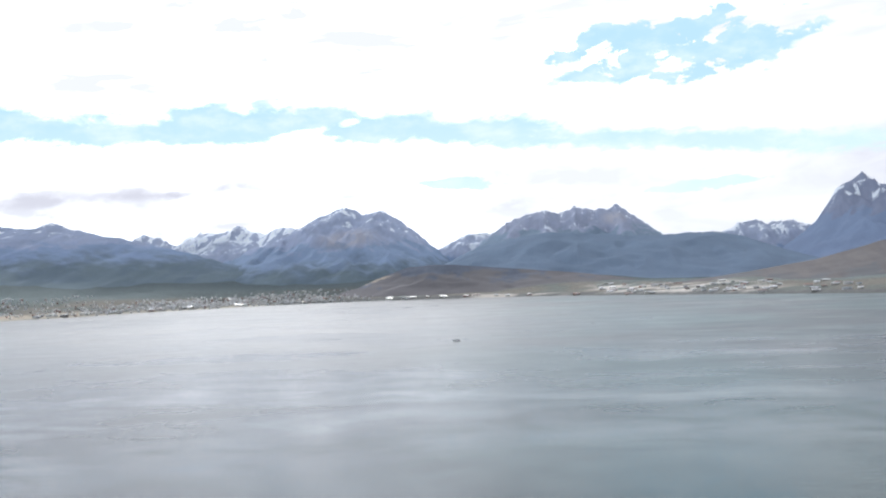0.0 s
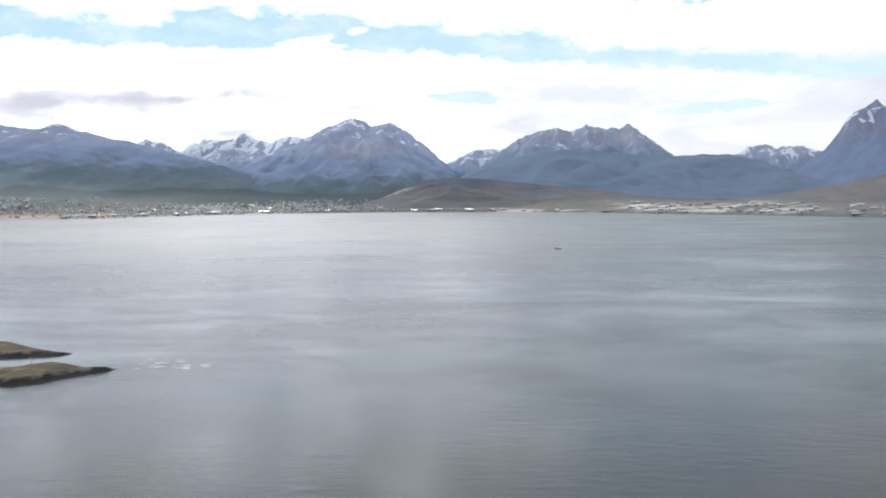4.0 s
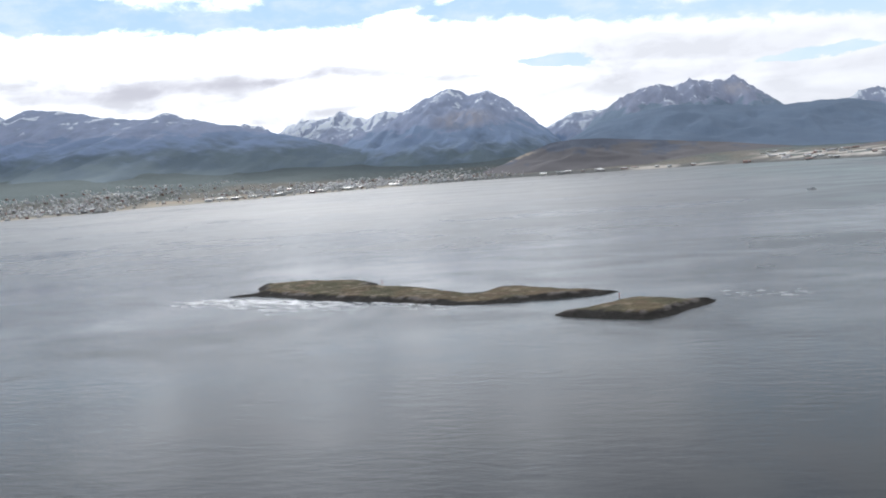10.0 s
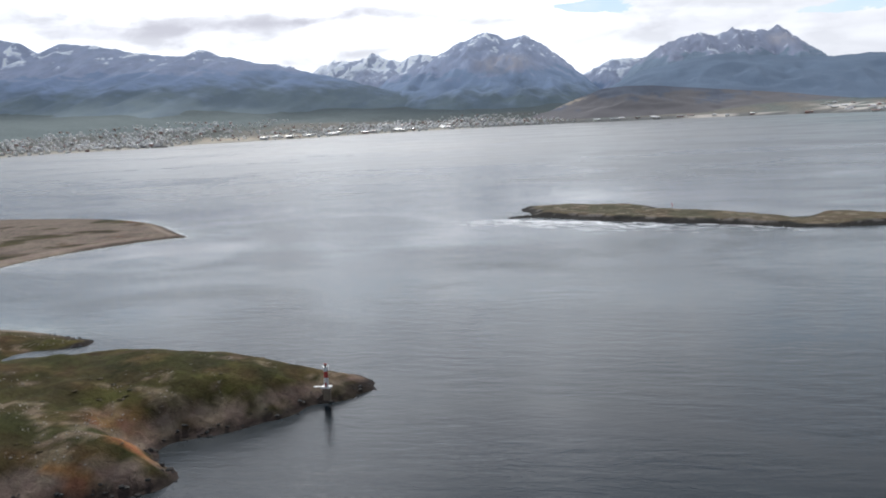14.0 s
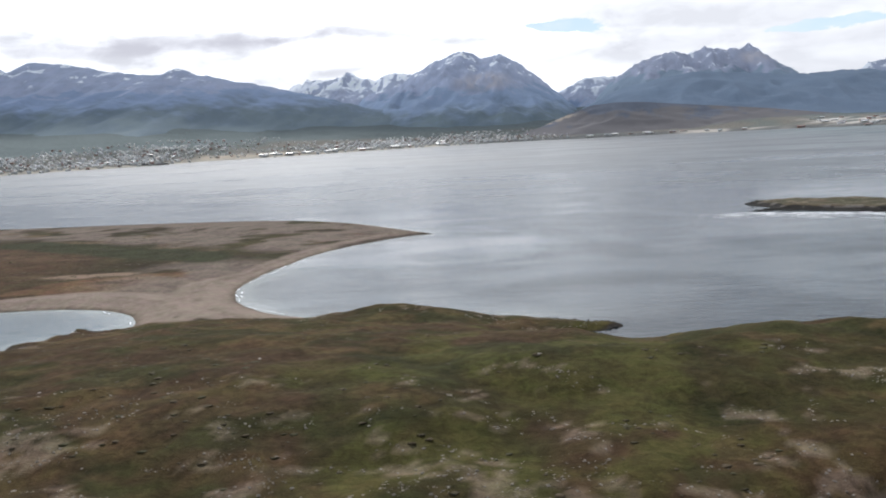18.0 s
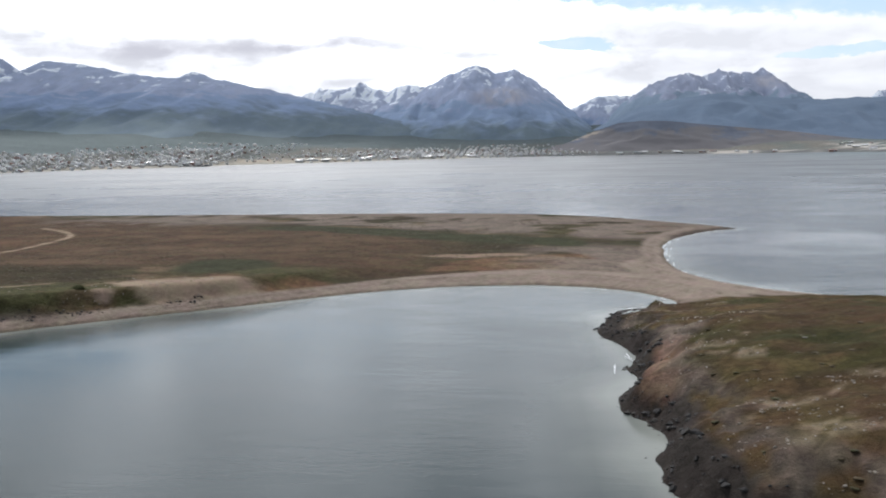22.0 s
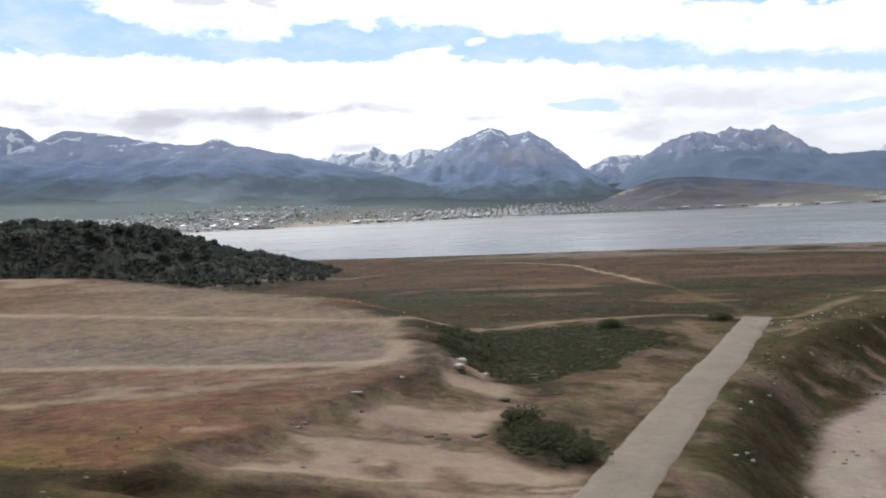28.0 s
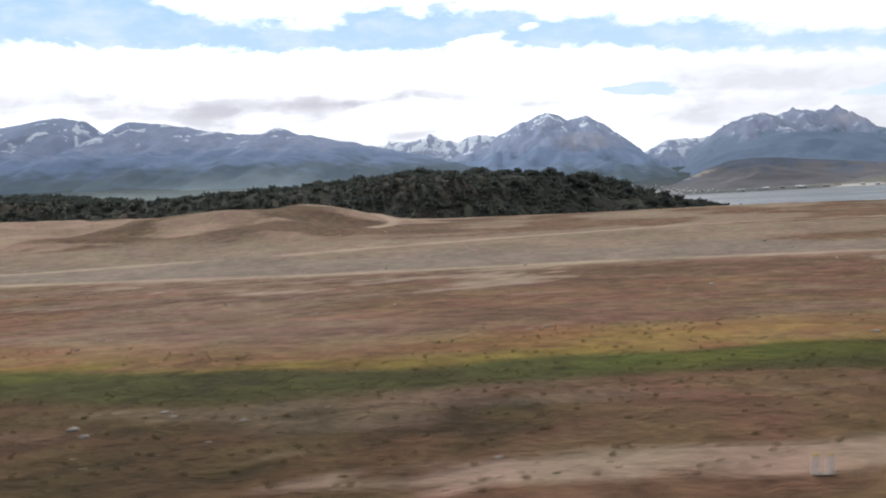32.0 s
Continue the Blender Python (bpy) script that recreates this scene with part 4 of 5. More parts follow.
tagged(far_shore, "low coastal plain rising to wooded slopes across the channel", "ground", kind="structure")


# ---------------------------------------------------------------- mountains
def mountain(label, crest, y0, front, mat, foot=20.0, seed=0, jag=6.0, spur=0.20, step=14.0, gap=20.0):
    """A range with the given crest line: spurs and gullies run down from it towards the shore."""
    xs, zs = [c[0] for c in crest], [c[1] for c in crest]
    gx = np.arange(xs[0] - 60, xs[-1] + 60, step)
    v = np.concatenate([-np.linspace(1, 0, 56) ** 1.3, np.linspace(0, 0.22, 9)[1:]])
    x, vv = np.meshgrid(gx, v)
    top = np.interp(x, xs, zs, left=foot, right=foot)
    top = top + (fbm(x, x * 0, 34, 4, seed) - 0.5) * jag * 2 * ramp(60, 160, top) + (0.55 - np.abs(2 * fbm(x, x * 0 + 3, 17, 3, seed + 6) - 1)) * jag * 1.2 * ramp(120, 220, top)
    a = np.abs(vv)
    warp = (fbm(x, vv * 900, 260, 3, seed + 1) - 0.5) * 160
    ridges = 1 - np.abs(2 * fbm(x + warp, vv * min(620, 0.7 * front), 170, 4, seed + 2) - 1)
    fine = 1 - np.abs(2 * fbm(x + warp * 0.6, vv * min(800, 0.8 * front), 60, 3, seed + 3) - 1)
    z = foot + (top - foot) * ((1 - a) ** 1.15) + (top - foot) * np.sin(np.clip(a, 0, 1) * math.pi) ** 0.8 * (1 - 0.6 * a) * ((ridges - 0.72) * spur * 2.2 + (fine - 0.7) * spur * 0.8)
    z = np.where(vv > 0, top * (1 - a * 1.2), z)
    z = np.where(vv <= -0.97, foot - 40, z)
    reach = np.minimum(front, np.maximum(y0 - shore_y(x) - gap, 60))
    y = y0 + vv * reach + (fbm(x, x * 0 + 5, 200, 3, seed + 4) - 0.5) * 120
    nx, ny = len(gx), len(v)
    i = (np.arange(ny - 1)[:, None] * nx + np.arange(nx - 1)).ravel()
    ob = mesh_ob("mountain", np.stack([x, y, z], -1).reshape(-1, 3).tolist(), np.stack([i, i + 1, i + nx + 1, i + nx], 1).tolist(), mat)
    return tagged(ob, label, "mountain", group="mountains across the channel")


mountain("long ridge tinted blue-grey with haze, with wooded slopes and snow patches", [(-3450, 367), (-3200, 379), (-3047, 390), (-2818, 412), (-2700, 392), (-2625, 339), (-2535, 378), (-2400, 365), (-2230, 327),
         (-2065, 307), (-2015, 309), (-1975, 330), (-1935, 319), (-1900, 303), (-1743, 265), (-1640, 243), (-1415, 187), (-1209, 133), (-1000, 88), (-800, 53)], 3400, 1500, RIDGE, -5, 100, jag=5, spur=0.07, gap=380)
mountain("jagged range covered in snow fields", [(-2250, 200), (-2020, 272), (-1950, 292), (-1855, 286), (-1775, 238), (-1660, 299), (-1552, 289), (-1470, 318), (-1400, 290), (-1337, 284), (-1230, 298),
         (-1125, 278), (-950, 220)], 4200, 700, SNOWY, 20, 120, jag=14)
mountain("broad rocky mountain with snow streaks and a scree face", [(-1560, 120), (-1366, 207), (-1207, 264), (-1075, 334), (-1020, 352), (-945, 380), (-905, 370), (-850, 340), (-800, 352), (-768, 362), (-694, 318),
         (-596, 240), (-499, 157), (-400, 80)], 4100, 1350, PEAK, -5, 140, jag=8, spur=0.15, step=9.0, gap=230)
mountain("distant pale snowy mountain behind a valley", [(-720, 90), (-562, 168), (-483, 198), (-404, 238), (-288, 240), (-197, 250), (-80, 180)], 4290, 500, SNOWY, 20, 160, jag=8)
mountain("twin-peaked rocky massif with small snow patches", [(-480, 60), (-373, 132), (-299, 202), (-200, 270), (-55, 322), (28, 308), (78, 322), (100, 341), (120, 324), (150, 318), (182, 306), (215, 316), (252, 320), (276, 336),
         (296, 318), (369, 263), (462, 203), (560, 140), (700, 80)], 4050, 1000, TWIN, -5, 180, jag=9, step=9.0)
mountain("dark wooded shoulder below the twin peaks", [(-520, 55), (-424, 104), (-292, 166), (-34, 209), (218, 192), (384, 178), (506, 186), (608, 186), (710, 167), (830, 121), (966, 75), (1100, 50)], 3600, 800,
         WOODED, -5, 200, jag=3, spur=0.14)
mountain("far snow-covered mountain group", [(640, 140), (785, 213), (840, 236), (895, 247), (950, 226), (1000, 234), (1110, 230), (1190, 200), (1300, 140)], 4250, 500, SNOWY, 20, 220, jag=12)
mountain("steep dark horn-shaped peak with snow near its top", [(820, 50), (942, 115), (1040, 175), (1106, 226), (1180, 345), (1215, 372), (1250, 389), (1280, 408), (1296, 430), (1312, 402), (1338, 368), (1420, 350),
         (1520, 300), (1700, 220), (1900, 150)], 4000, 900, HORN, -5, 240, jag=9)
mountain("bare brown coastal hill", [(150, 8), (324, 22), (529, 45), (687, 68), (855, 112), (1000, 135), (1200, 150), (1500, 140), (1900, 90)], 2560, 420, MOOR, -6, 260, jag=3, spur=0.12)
mountain("low dark hill with scrub and a pale streak beside the shore", [(-700, 12), (-603, 34), (-516, 70), (-448, 92), (-380, 98), (-297, 95), (-133, 78), (77, 56), (230, 34), (400, 10)], 2780, 230, DARK_MOOR, -6, 280, jag=3,
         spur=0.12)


# ---------------------------------------------------------------- many small pieces in one mesh
def scatter(name, base, faces, spots, mat, label, category, smooth=False, tilt=0.0):
    """One mesh of many copies of a small shape; spots are (x, y, z, turn, sx, sy, sz)."""
    base, spots = np.asarray(base, float), np.asarray(spots, float)
    c, s = np.cos(spots[:, 3])[:, None], np.sin(spots[:, 3])[:, None]
    bx, by, bz = base[:, 0] * spots[:, 4:5], base[:, 1] * spots[:, 5:6], base[:, 2] * spots[:, 6:7]
    lean = (np.random.rand(len(spots), 1) - 0.5) * tilt
    x = c * bx - s * by + spots[:, 0:1] + lean * bz
    y = s * bx + c * by + spots[:, 1:2] + lean * bz * 0.5
    verts = np.stack([x, y, bz + spots[:, 2:3]], -1).reshape(-1, 3)
    k = len(base)
    polys = [tuple(v + k * i for v in f) for i in range(len(spots)) for f in faces]
    ob = mesh_ob(name, verts.tolist(), polys, mat, smooth=smooth)
    return tagged(ob, label, category, kind="stuff")


def heights(xs, ys):
    xs, ys = np.asarray(xs, float), np.asarray(ys, float)
    return (sheet_height(xs, ys), *land(xs, ys)[1:])


def island_paint(name, colours, rough=0.8, bump=0.0, soil=(0.25, 0.23, 0.2), leaf=False):
    """A paint that differs from one loose piece to the next."""
    m, n = material(name)
    rnd = n.add("NewGeometry").outputs["Random Per Island"]
    ramp_node = n.add("ValToRGB", {"Fac": rnd})
    ramp_node.color_ramp.interpolation = "CONSTANT"
    elems = ramp_node.color_ramp.elements
    while len(elems) < len(colours):
        elems.new(0.5)
    for k, c in enumerate(colours):
        elems[k].position, elems[k].color = k / len(colours), (*c, 1)
    at = n.add("TexCoord").outputs["Object"]
    shade = n.mix(n.span(n.noise(1.5, 4, 0.6, at), 0.3, 0.7, 0.0, 0.35), ramp_node.outputs[0], soil)
    if leaf:
        n.out(n.add("MixShader", {0: 0.5, 1: n.add("BsdfDiffuse", {"Color": shade}).outputs[0], 2: n.add("BsdfTranslucent", {"Color": shade}).outputs[0]}).outputs[0])
        return m
    bumped = n.add("Bump", {"Height": n.noise(3.0, 4, 0.7, at), "Distance": 0.3, "Strength": bump}).outputs[0]
    n.out(n.add("BsdfPrincipled", {"Base Color": shade, "Roughness": rough, "Specular IOR Level": 0.2 if bump else 0.5, "Normal": bumped}).outputs[0])
    return m


def object_paint(name, colours, rough=0.75):
    """A paint that differs from one object to the next."""
    m, n = material(name)
    ramp_node = n.add("ValToRGB", {"Fac": n.add("ObjectInfo").outputs["Random"]})
    ramp_node.color_ramp.interpolation = "CONSTANT"
    elems = ramp_node.color_ramp.elements
    while len(elems) < len(colours):
        elems.new(0.5)
    for k, c in enumerate(colours):
        elems[k].position, elems[k].color = k / len(colours), (*c, 1)
    at = n.add("TexCoord").outputs["Object"]
    shade = n.mix(n.span(n.noise(0.8, 4, 0.6, at), 0.35, 0.7, 0.0, 0.3), ramp_node.outputs[0], (0.3, 0.28, 0.25))
    n.out(n.add("BsdfPrincipled", {"Base Color": shade, "Roughness": rough}).outputs[0])
    return m


WALLS = [(0.80, 0.79, 0.76), (0.72, 0.70, 0.66), (0.82, 0.82, 0.82), (0.45, 0.42, 0.38), (0.75, 0.76, 0.78), (0.30, 0.28, 0.26), (0.34, 0.18, 0.14), (0.76, 0.72, 0.64)]
ROOFS = [(0.62, 0.63, 0.65), (0.30, 0.30, 0.32), (0.72, 0.73, 0.75), (0.28, 0.15, 0.12), (0.20, 0.23, 0.27), (0.22, 0.26, 0.23), (0.80, 0.80, 0.80)]
WALL, ROOF = object_paint("house_wall", WALLS), object_paint("metal_roof", ROOFS, 0.45)
FOLIAGE = island_paint("dark_foliage", [(0.088, 0.098, 0.086), (0.092, 0.102, 0.088), (0.085, 0.096, 0.085), (0.095, 0.103, 0.089)], 0.9, soil=(0.077, 0.086, 0.075), leaf=True)
SHRUB = island_paint("heath_cushions", [(0.062, 0.050, 0.026), (0.072, 0.053, 0.030), (0.056, 0.053, 0.025), (0.090, 0.068, 0.041)], 0.95, 0.4, (0.06, 0.05, 0.028))
GREEN_SHRUB = island_paint("green_scrub_leaves", [(0.084, 0.094, 0.050), (0.092, 0.098, 0.052), (0.078, 0.090, 0.048), (0.102, 0.100, 0.056)], 0.95, soil=(0.095, 0.095, 0.055), leaf=True)
GRASS = island_paint("dry_grass", [(0.26, 0.18, 0.08), (0.18, 0.16, 0.06), (0.30, 0.21, 0.10), (0.15, 0.15, 0.055)], 0.95, soil=(0.2, 0.15, 0.08))
BARK = plain("bark", (0.10, 0.085, 0.07), 0.9)
STONE = island_paint("grey_stone", [(0.25, 0.22, 0.18), (0.30, 0.26, 0.215), (0.19, 0.165, 0.135), (0.34, 0.30, 0.25)], 0.9, soil=(0.24, 0.21, 0.17))
DARK_STONE = island_paint("dark_wet_rock", [(0.013, 0.012, 0.012), (0.020, 0.018, 0.017), (0.010, 0.010, 0.010), (0.032, 0.027, 0.023)], 0.85, soil=(0.02, 0.018, 0.016))
BOULDER = plain("pale_boulder", (0.44, 0.40, 0.35), 0.9, 0.2, 3.0, per_object=0.5)
WHITE = plain("white_paint", (0.78, 0.77, 0.75), 0.5, 0.08, 4.0)
RED = plain("red_paint", (0.42, 0.05, 0.04), 0.5, 0.1, 4.0)
STEEL = plain("grey_steel", (0.35, 0.36, 0.37), 0.45, 0.1, 6.0, 0.7)
CONCRETE = plain("pale_concrete", (0.30, 0.265, 0.225), 0.85, 0.18, 0.8)
GRAVEL = plain("road_gravel", (0.190, 0.152, 0.112), 0.95, 0.26, 1.4, bump=0.06)
GLASS = plain("dark_glass", (0.03, 0.035, 0.04), 0.15, 0.05)
HULL = plain("dark_blue_hull", (0.05, 0.07, 0.11), 0.4, 0.1)
YELLOW = plain("yellow_paint", (0.60, 0.42, 0.05), 0.5, 0.1)


def box(sx, sy, sz, x=0.0, y=0.0, z=0.0, bevel=0.0):
    """A box standing on z."""
    bm = bmesh.new()
    bmesh.ops.create_cube(bm, size=1.0, matrix=Matrix.Translation((x, y, z + sz / 2)) @ Matrix.Diagonal((sx, sy, sz, 1)))
    if bevel:
        bmesh.ops.bevel(bm, geom=bm.edges[:], offset=bevel, segments=2, affect="EDGES")
    return bm


def tube(r1, r2, h, z=0.0, x=0.0, y=0.0, sides=14):
    bm = bmesh.new()
    bmesh.ops.create_cone(bm, cap_ends=True, segments=sides, radius1=r1, radius2=r2, depth=h, matrix=Matrix.Translation((x, y, z + h / 2)))
    return bm


def rock_shape(seed, rough=0.28, sub=2):
    bm = bmesh.new()
    bmesh.ops.create_icosphere(bm, subdivisions=sub, radius=1.0)
    for v in bm.verts:
        v.co *= 1 + rough * (noise.noise(v.co * 1.3 + Vector((seed * 7.1, 0, 0))) + 0.5 * noise.noise(v.co * 3.1 + Vector((0, seed * 3.3, 0))))
    return bm


def slab_rock(seed):
    """A broken angular block: a jittered box with its corners cut."""
    rng = random.Random(seed + 40)
    bm = bmesh.new()
    bmesh.ops.create_cube(bm, size=1.7)
    for v in bm.verts:
        v.co += Vector((rng.uniform(-0.38, 0.38), rng.uniform(-0.38, 0.38), rng.uniform(-0.30, 0.30)))
    bmesh.ops.bevel(bm, geom=bm.edges[:], offset=0.22, segments=1, affect="EDGES", clamp_overlap=True)
    for v in bm.verts:
        v.co += Vector((rng.uniform(-0.06, 0.06), rng.uniform(-0.06, 0.06), rng.uniform(-0.06, 0.06)))
    return bm


def arrays_of(bm):
    bm.verts.index_update()
    verts, polys = [tuple(v.co) for v in bm.verts], [tuple(v.index for v in f.verts) for f in bm.faces]
    bm.free()
    return verts, polys


# ---------------------------------------------------------------- gravel road over the near land
def ribbon(name, line, width, mat, label, lift=0.10):
    """A strip that follows the land along a line."""
    pts = smoothed(line, closed=False, rounds=2)
    rows = []
    for i, (px, py) in enumerate(pts):
        (ax, ay), (bx, by) = pts[max(i - 1, 0)], pts[min(i + 1, len(pts) - 1)]
        k = math.hypot(bx - ax, by - ay)
        rows.append((px, py, -(by - ay) / k, (bx - ax) / k))
    across = np.linspace(-0.5, 0.5, 9)
    wob = lambda i, side: 0.28 * (float(vnoise(np.array([i * 0.35]), np.array([side * 9.0]), 51)[0]) - 0.5)
    xs = np.array([[r[0] + r[2] * width * (a + (wob(i, a > 0) if abs(a) == 0.5 else 0) * 0.4) for a in across] for i, r in enumerate(rows)])
    ys = np.array([[r[1] + r[3] * width * (a + (wob(i, a > 0) if abs(a) == 0.5 else 0) * 0.4) for a in across] for i, r in enumerate(rows)])
    z = road_level(ys) + lift + 0.06 * (fbm(xs, ys, 3, 2, 52) - 0.5)
    z[:, 0] -= lift * 1.5
    z[:, -1] -= lift * 1.5
    n = len(across)
    verts = np.stack([xs, ys, z], -1).reshape(-1, 3)
    faces = [(i * n + j, i * n + j + 1, (i + 1) * n + j + 1, (i + 1) * n + j) for i in range(len(rows) - 1) for j in range(n - 1)]
    return tagged(mesh_ob(name, verts.tolist(), faces, mat), label, "road", kind="structure")


ribbon("road", ROAD, 4.8, GRAVEL, "pale gravel road across the heath", 0.14)

# ---------------------------------------------------------------- light beacon on the headland
def beacon_tower(x, y):
    z = 2.9
    tower = part("light_beacon", tube(0.42, 0.36, 1.5, 0.35), WHITE)
    tower.location = (x, y, z)
    part("base_slab", box(1.7, 1.3, 0.28, z=0.07, bevel=0.05), WHITE, tower, "white concrete base slab")
    part("footing", box(1.2, 1.0, 2.2, z=-2.1, bevel=0.1), GRAVEL, tower, "rough concrete footing")
    part("walkway", box(1.5, 0.35, 0.12, -1.5, -0.1, 0.2), WHITE, tower, "narrow white walkway")
    part("red_band", tube(0.37, 0.33, 1.1, 1.85), RED, tower, "red painted band")
    part("upper_band", tube(0.34, 0.31, 0.75, 2.95), WHITE, tower)
    part("gallery", tube(0.55, 0.55, 0.09, 3.7), STEEL, tower, "round steel gallery")
    part("lantern", tube(0.22, 0.22, 0.38, 3.79), GLASS, tower, "dark glass lantern")
    part("cap", tube(0.27, 0.04, 0.2, 4.17), RED, tower, "red conical cap")
    for k in range(6):
        a = k * math.pi / 3
        part("rail_post", tube(0.02, 0.02, 0.35, 3.79, 0.5 * math.cos(a), 0.5 * math.sin(a), 6), STEEL, tower)
    part("door", box(0.26, 0.04, 0.7, 0, -0.42, 0.4), RED, tower, "small red door")
    return tagged(tower, "white and red banded light beacon on a rocky point", "lighthouse")


beacon_tower(-515.5, 140.5)


def islet_post(x, y, z):
    post = part("beacon_post", tube(0.16, 0.10, 1.7), RED)
    post.location = (x, y, z)
    part("footing", box(0.7, 0.7, 0.25, bevel=0.03), CONCRETE, post)
    part("topmark", tube(0.28, 0.05, 0.4, 1.7, sides=8), RED, post)
    tagged(post, "slim red beacon post on an islet", "beacon")


islet_post(-331, 333, 2.1)
islet_post(-437, 410, 1.8)

# ---------------------------------------------------------------- boat
def small_boat(x, y):
    bm = box(9.0, 2.6, 1.5, z=-0.3)
    for v in bm.verts:
        if v.co.x > 0:
            v.co.y *= 0.15
            v.co.z += 0.5 if v.co.z > 0 else 0
    hull = part("motor_boat", bm, WHITE)
    hull.location, hull.rotation_euler = (x, y, 0), (0, 0, radians(170))
    part("cabin", box(3.6, 1.9, 1.3, -0.8, 0, 1.1, 0.08), WHITE, hull)
    part("windscreen", box(0.1, 1.6, 0.6, 1.05, 0, 1.5), GLASS, hull)
    part("mast", tube(0.07, 0.04, 3.0, 2.3, -1.2), STEEL, hull)
    tagged(hull, "small white cabin boat under way on the channel", "boat")


small_boat(-110, 1013)

# ---------------------------------------------------------------- town across the water
def gable(lx, ly, h, rise):
    bm = bmesh.new()
    a, b = lx / 2, ly / 2
    vs = [bm.verts.new(c) for c in ((-a, -b, -1.5), (a, -b, -1.5), (a, b, -1.5), (-a, b, -1.5), (-a, -b, h), (a, -b, h), (a, b, h), (-a, b, h), (-a, 0, h + rise), (a, 0, h + rise))]
    for f in ((0, 1, 5, 4), (2, 3, 7, 6), (1, 2, 6, 9, 5), (3, 0, 4, 8, 7), (3, 2, 1, 0), (4, 5, 9, 8), (6, 7, 8, 9)):
        bm.faces.new([vs[i] for i in f])
    return bm


def gable_roof(lx, ly, h, rise, over=0.35, thick=0.18):
    bm = bmesh.new()
    a, b = lx / 2 + over, ly / 2 + over
    drop = rise * over / (ly / 2)
    ring = [(-b, h - drop + 0.03), (0, h + rise + 0.03), (b, h - drop + 0.03), (b, h - drop + thick), (0, h + rise + thick + 0.05), (-b, h - drop + thick)]
    ends = [[bm.verts.new((x, y, z)) for y, z in ring] for x in (-a, a)]
    for i in range(6):
        j = (i + 1) % 6
        bm.faces.new((ends[0][i], ends[0][j], ends[1][j], ends[1][i]))
    for e in ends:
        bm.faces.new((e[0], e[1], e[4], e[5]))
        bm.faces.new((e[1], e[2], e[3], e[4]))
    return bm


def house(lx, ly, h, rise, label):
    body = part("house", gable(lx, ly, h, rise), WALL)
    part("roof", gable_roof(lx, ly, h, rise), ROOF, body)
    for k in (-0.28, 0.28):
        part("window", box(0.9, 0.06, 0.9, lx * k, -ly / 2 - 0.02, h * 0.4), GLASS, body)
    part("chimney", box(0.5, 0.5, 1.3, lx * 0.2, ly * 0.15, h + rise * 0.4), STEEL, body)
    return tagged(body, label, "house", group="houses of the town")


def town_spot(rng, kind):
    """A plot in one of the town's quarters: the old centre, the eastern suburb, the upper slopes, the scattered rest."""
    if kind == 0:
        x, d = rng.uniform(-2050, -1390), 10 + 340 * rng.random() ** 2.0
    elif kind == 1:
        x, d = rng.gauss(-960, 130) if rng.random() < 0.7 else rng.uniform(-1150, -520), 12 + 210 * rng.random() ** 1.5
    elif kind == 2:
        x, d = rng.uniform(-1720, -1330), rng.uniform(230, 520)
    else:
        x, d = rng.uniform(-1390, -620), 14 + 300 * rng.random() ** 1.4
    y = float(shore_y(x)) + d
    if kind < 3:
        x, y = round(x / 16) * 16 + rng.uniform(-3.5, 3.5), round(y / 20) * 20 + rng.uniform(-3.5, 3.5)
    return x, y


rng = random.Random(7)
protos = [house(5.5, 4.2, 2.8, 1.3, "small pale town house with a metal gable roof"), house(6.8, 4.8, 3.0, 1.4, "two-window town house under a painted metal roof"),
          house(4.6, 4.6, 3.8, 1.4, "tall narrow town house on the slope"), house(9.5, 6.0, 3.6, 1.1, "long low town building with a shallow roof")]
for k in range(230):
    x, y = town_spot(rng, 0 if k < 150 else 1 if k < 215 else 2)
    m = pose(x, y, float(far_height(np.array([x]), np.array([y]))[0][0]), 0, 0, rng.choice((0, 90, 20, -15, 180)) + rng.uniform(-8, 8))
    if k < 4:
        protos[k].matrix_basis = m
    else:
        copy_thing(protos[rng.choice((0, 0, 1, 1, 2, 3))], m)
body_v, body_f = arrays_of(gable(1, 1, 0.55, 0.28))
spots = []
for k in range(3600):
    x, y = town_spot(rng, 0 if k < 2050 else 1 if k < 3000 else 2 if k < 3250 else 3)
    spots.append((x, y, float(far_height(np.array([x]), np.array([y]))[0][0]), rng.choice((0, 1.57, 0.3)) + rng.uniform(-0.2, 0.2), rng.uniform(3.0, 7.5), rng.uniform(2.6, 4.6), rng.uniform(2.6, 5.4)))
scatter("town_houses", body_v, body_f, spots, island_paint("town_paint", [(0.88, 0.88, 0.87), (0.86, 0.85, 0.82)] * 3 + WALLS[:3] * 2 + WALLS[4:5] + ROOFS[2:4] + WALLS[3:4]), "pale houses packed along the far shore", "houses")


def warehouse(lx, ly, h, label):
    body = part("warehouse", gable(lx, ly, h, 1.4), WALL)
    part("roof", gable_roof(lx, ly, h, 1.4, 0.5, 0.25), ROOF, body)
    part("door", box(3.0, 0.12, 3.2, lx * 0.2, -ly / 2 - 0.04, 0), STEEL, body)
    return tagged(body, label, "warehouse", group="sheds along the shore")


sheds = [warehouse(18, 8, 3, "long white industrial shed near the water"), warehouse(11, 7, 2.6, "pale metal shed with a low roof")]
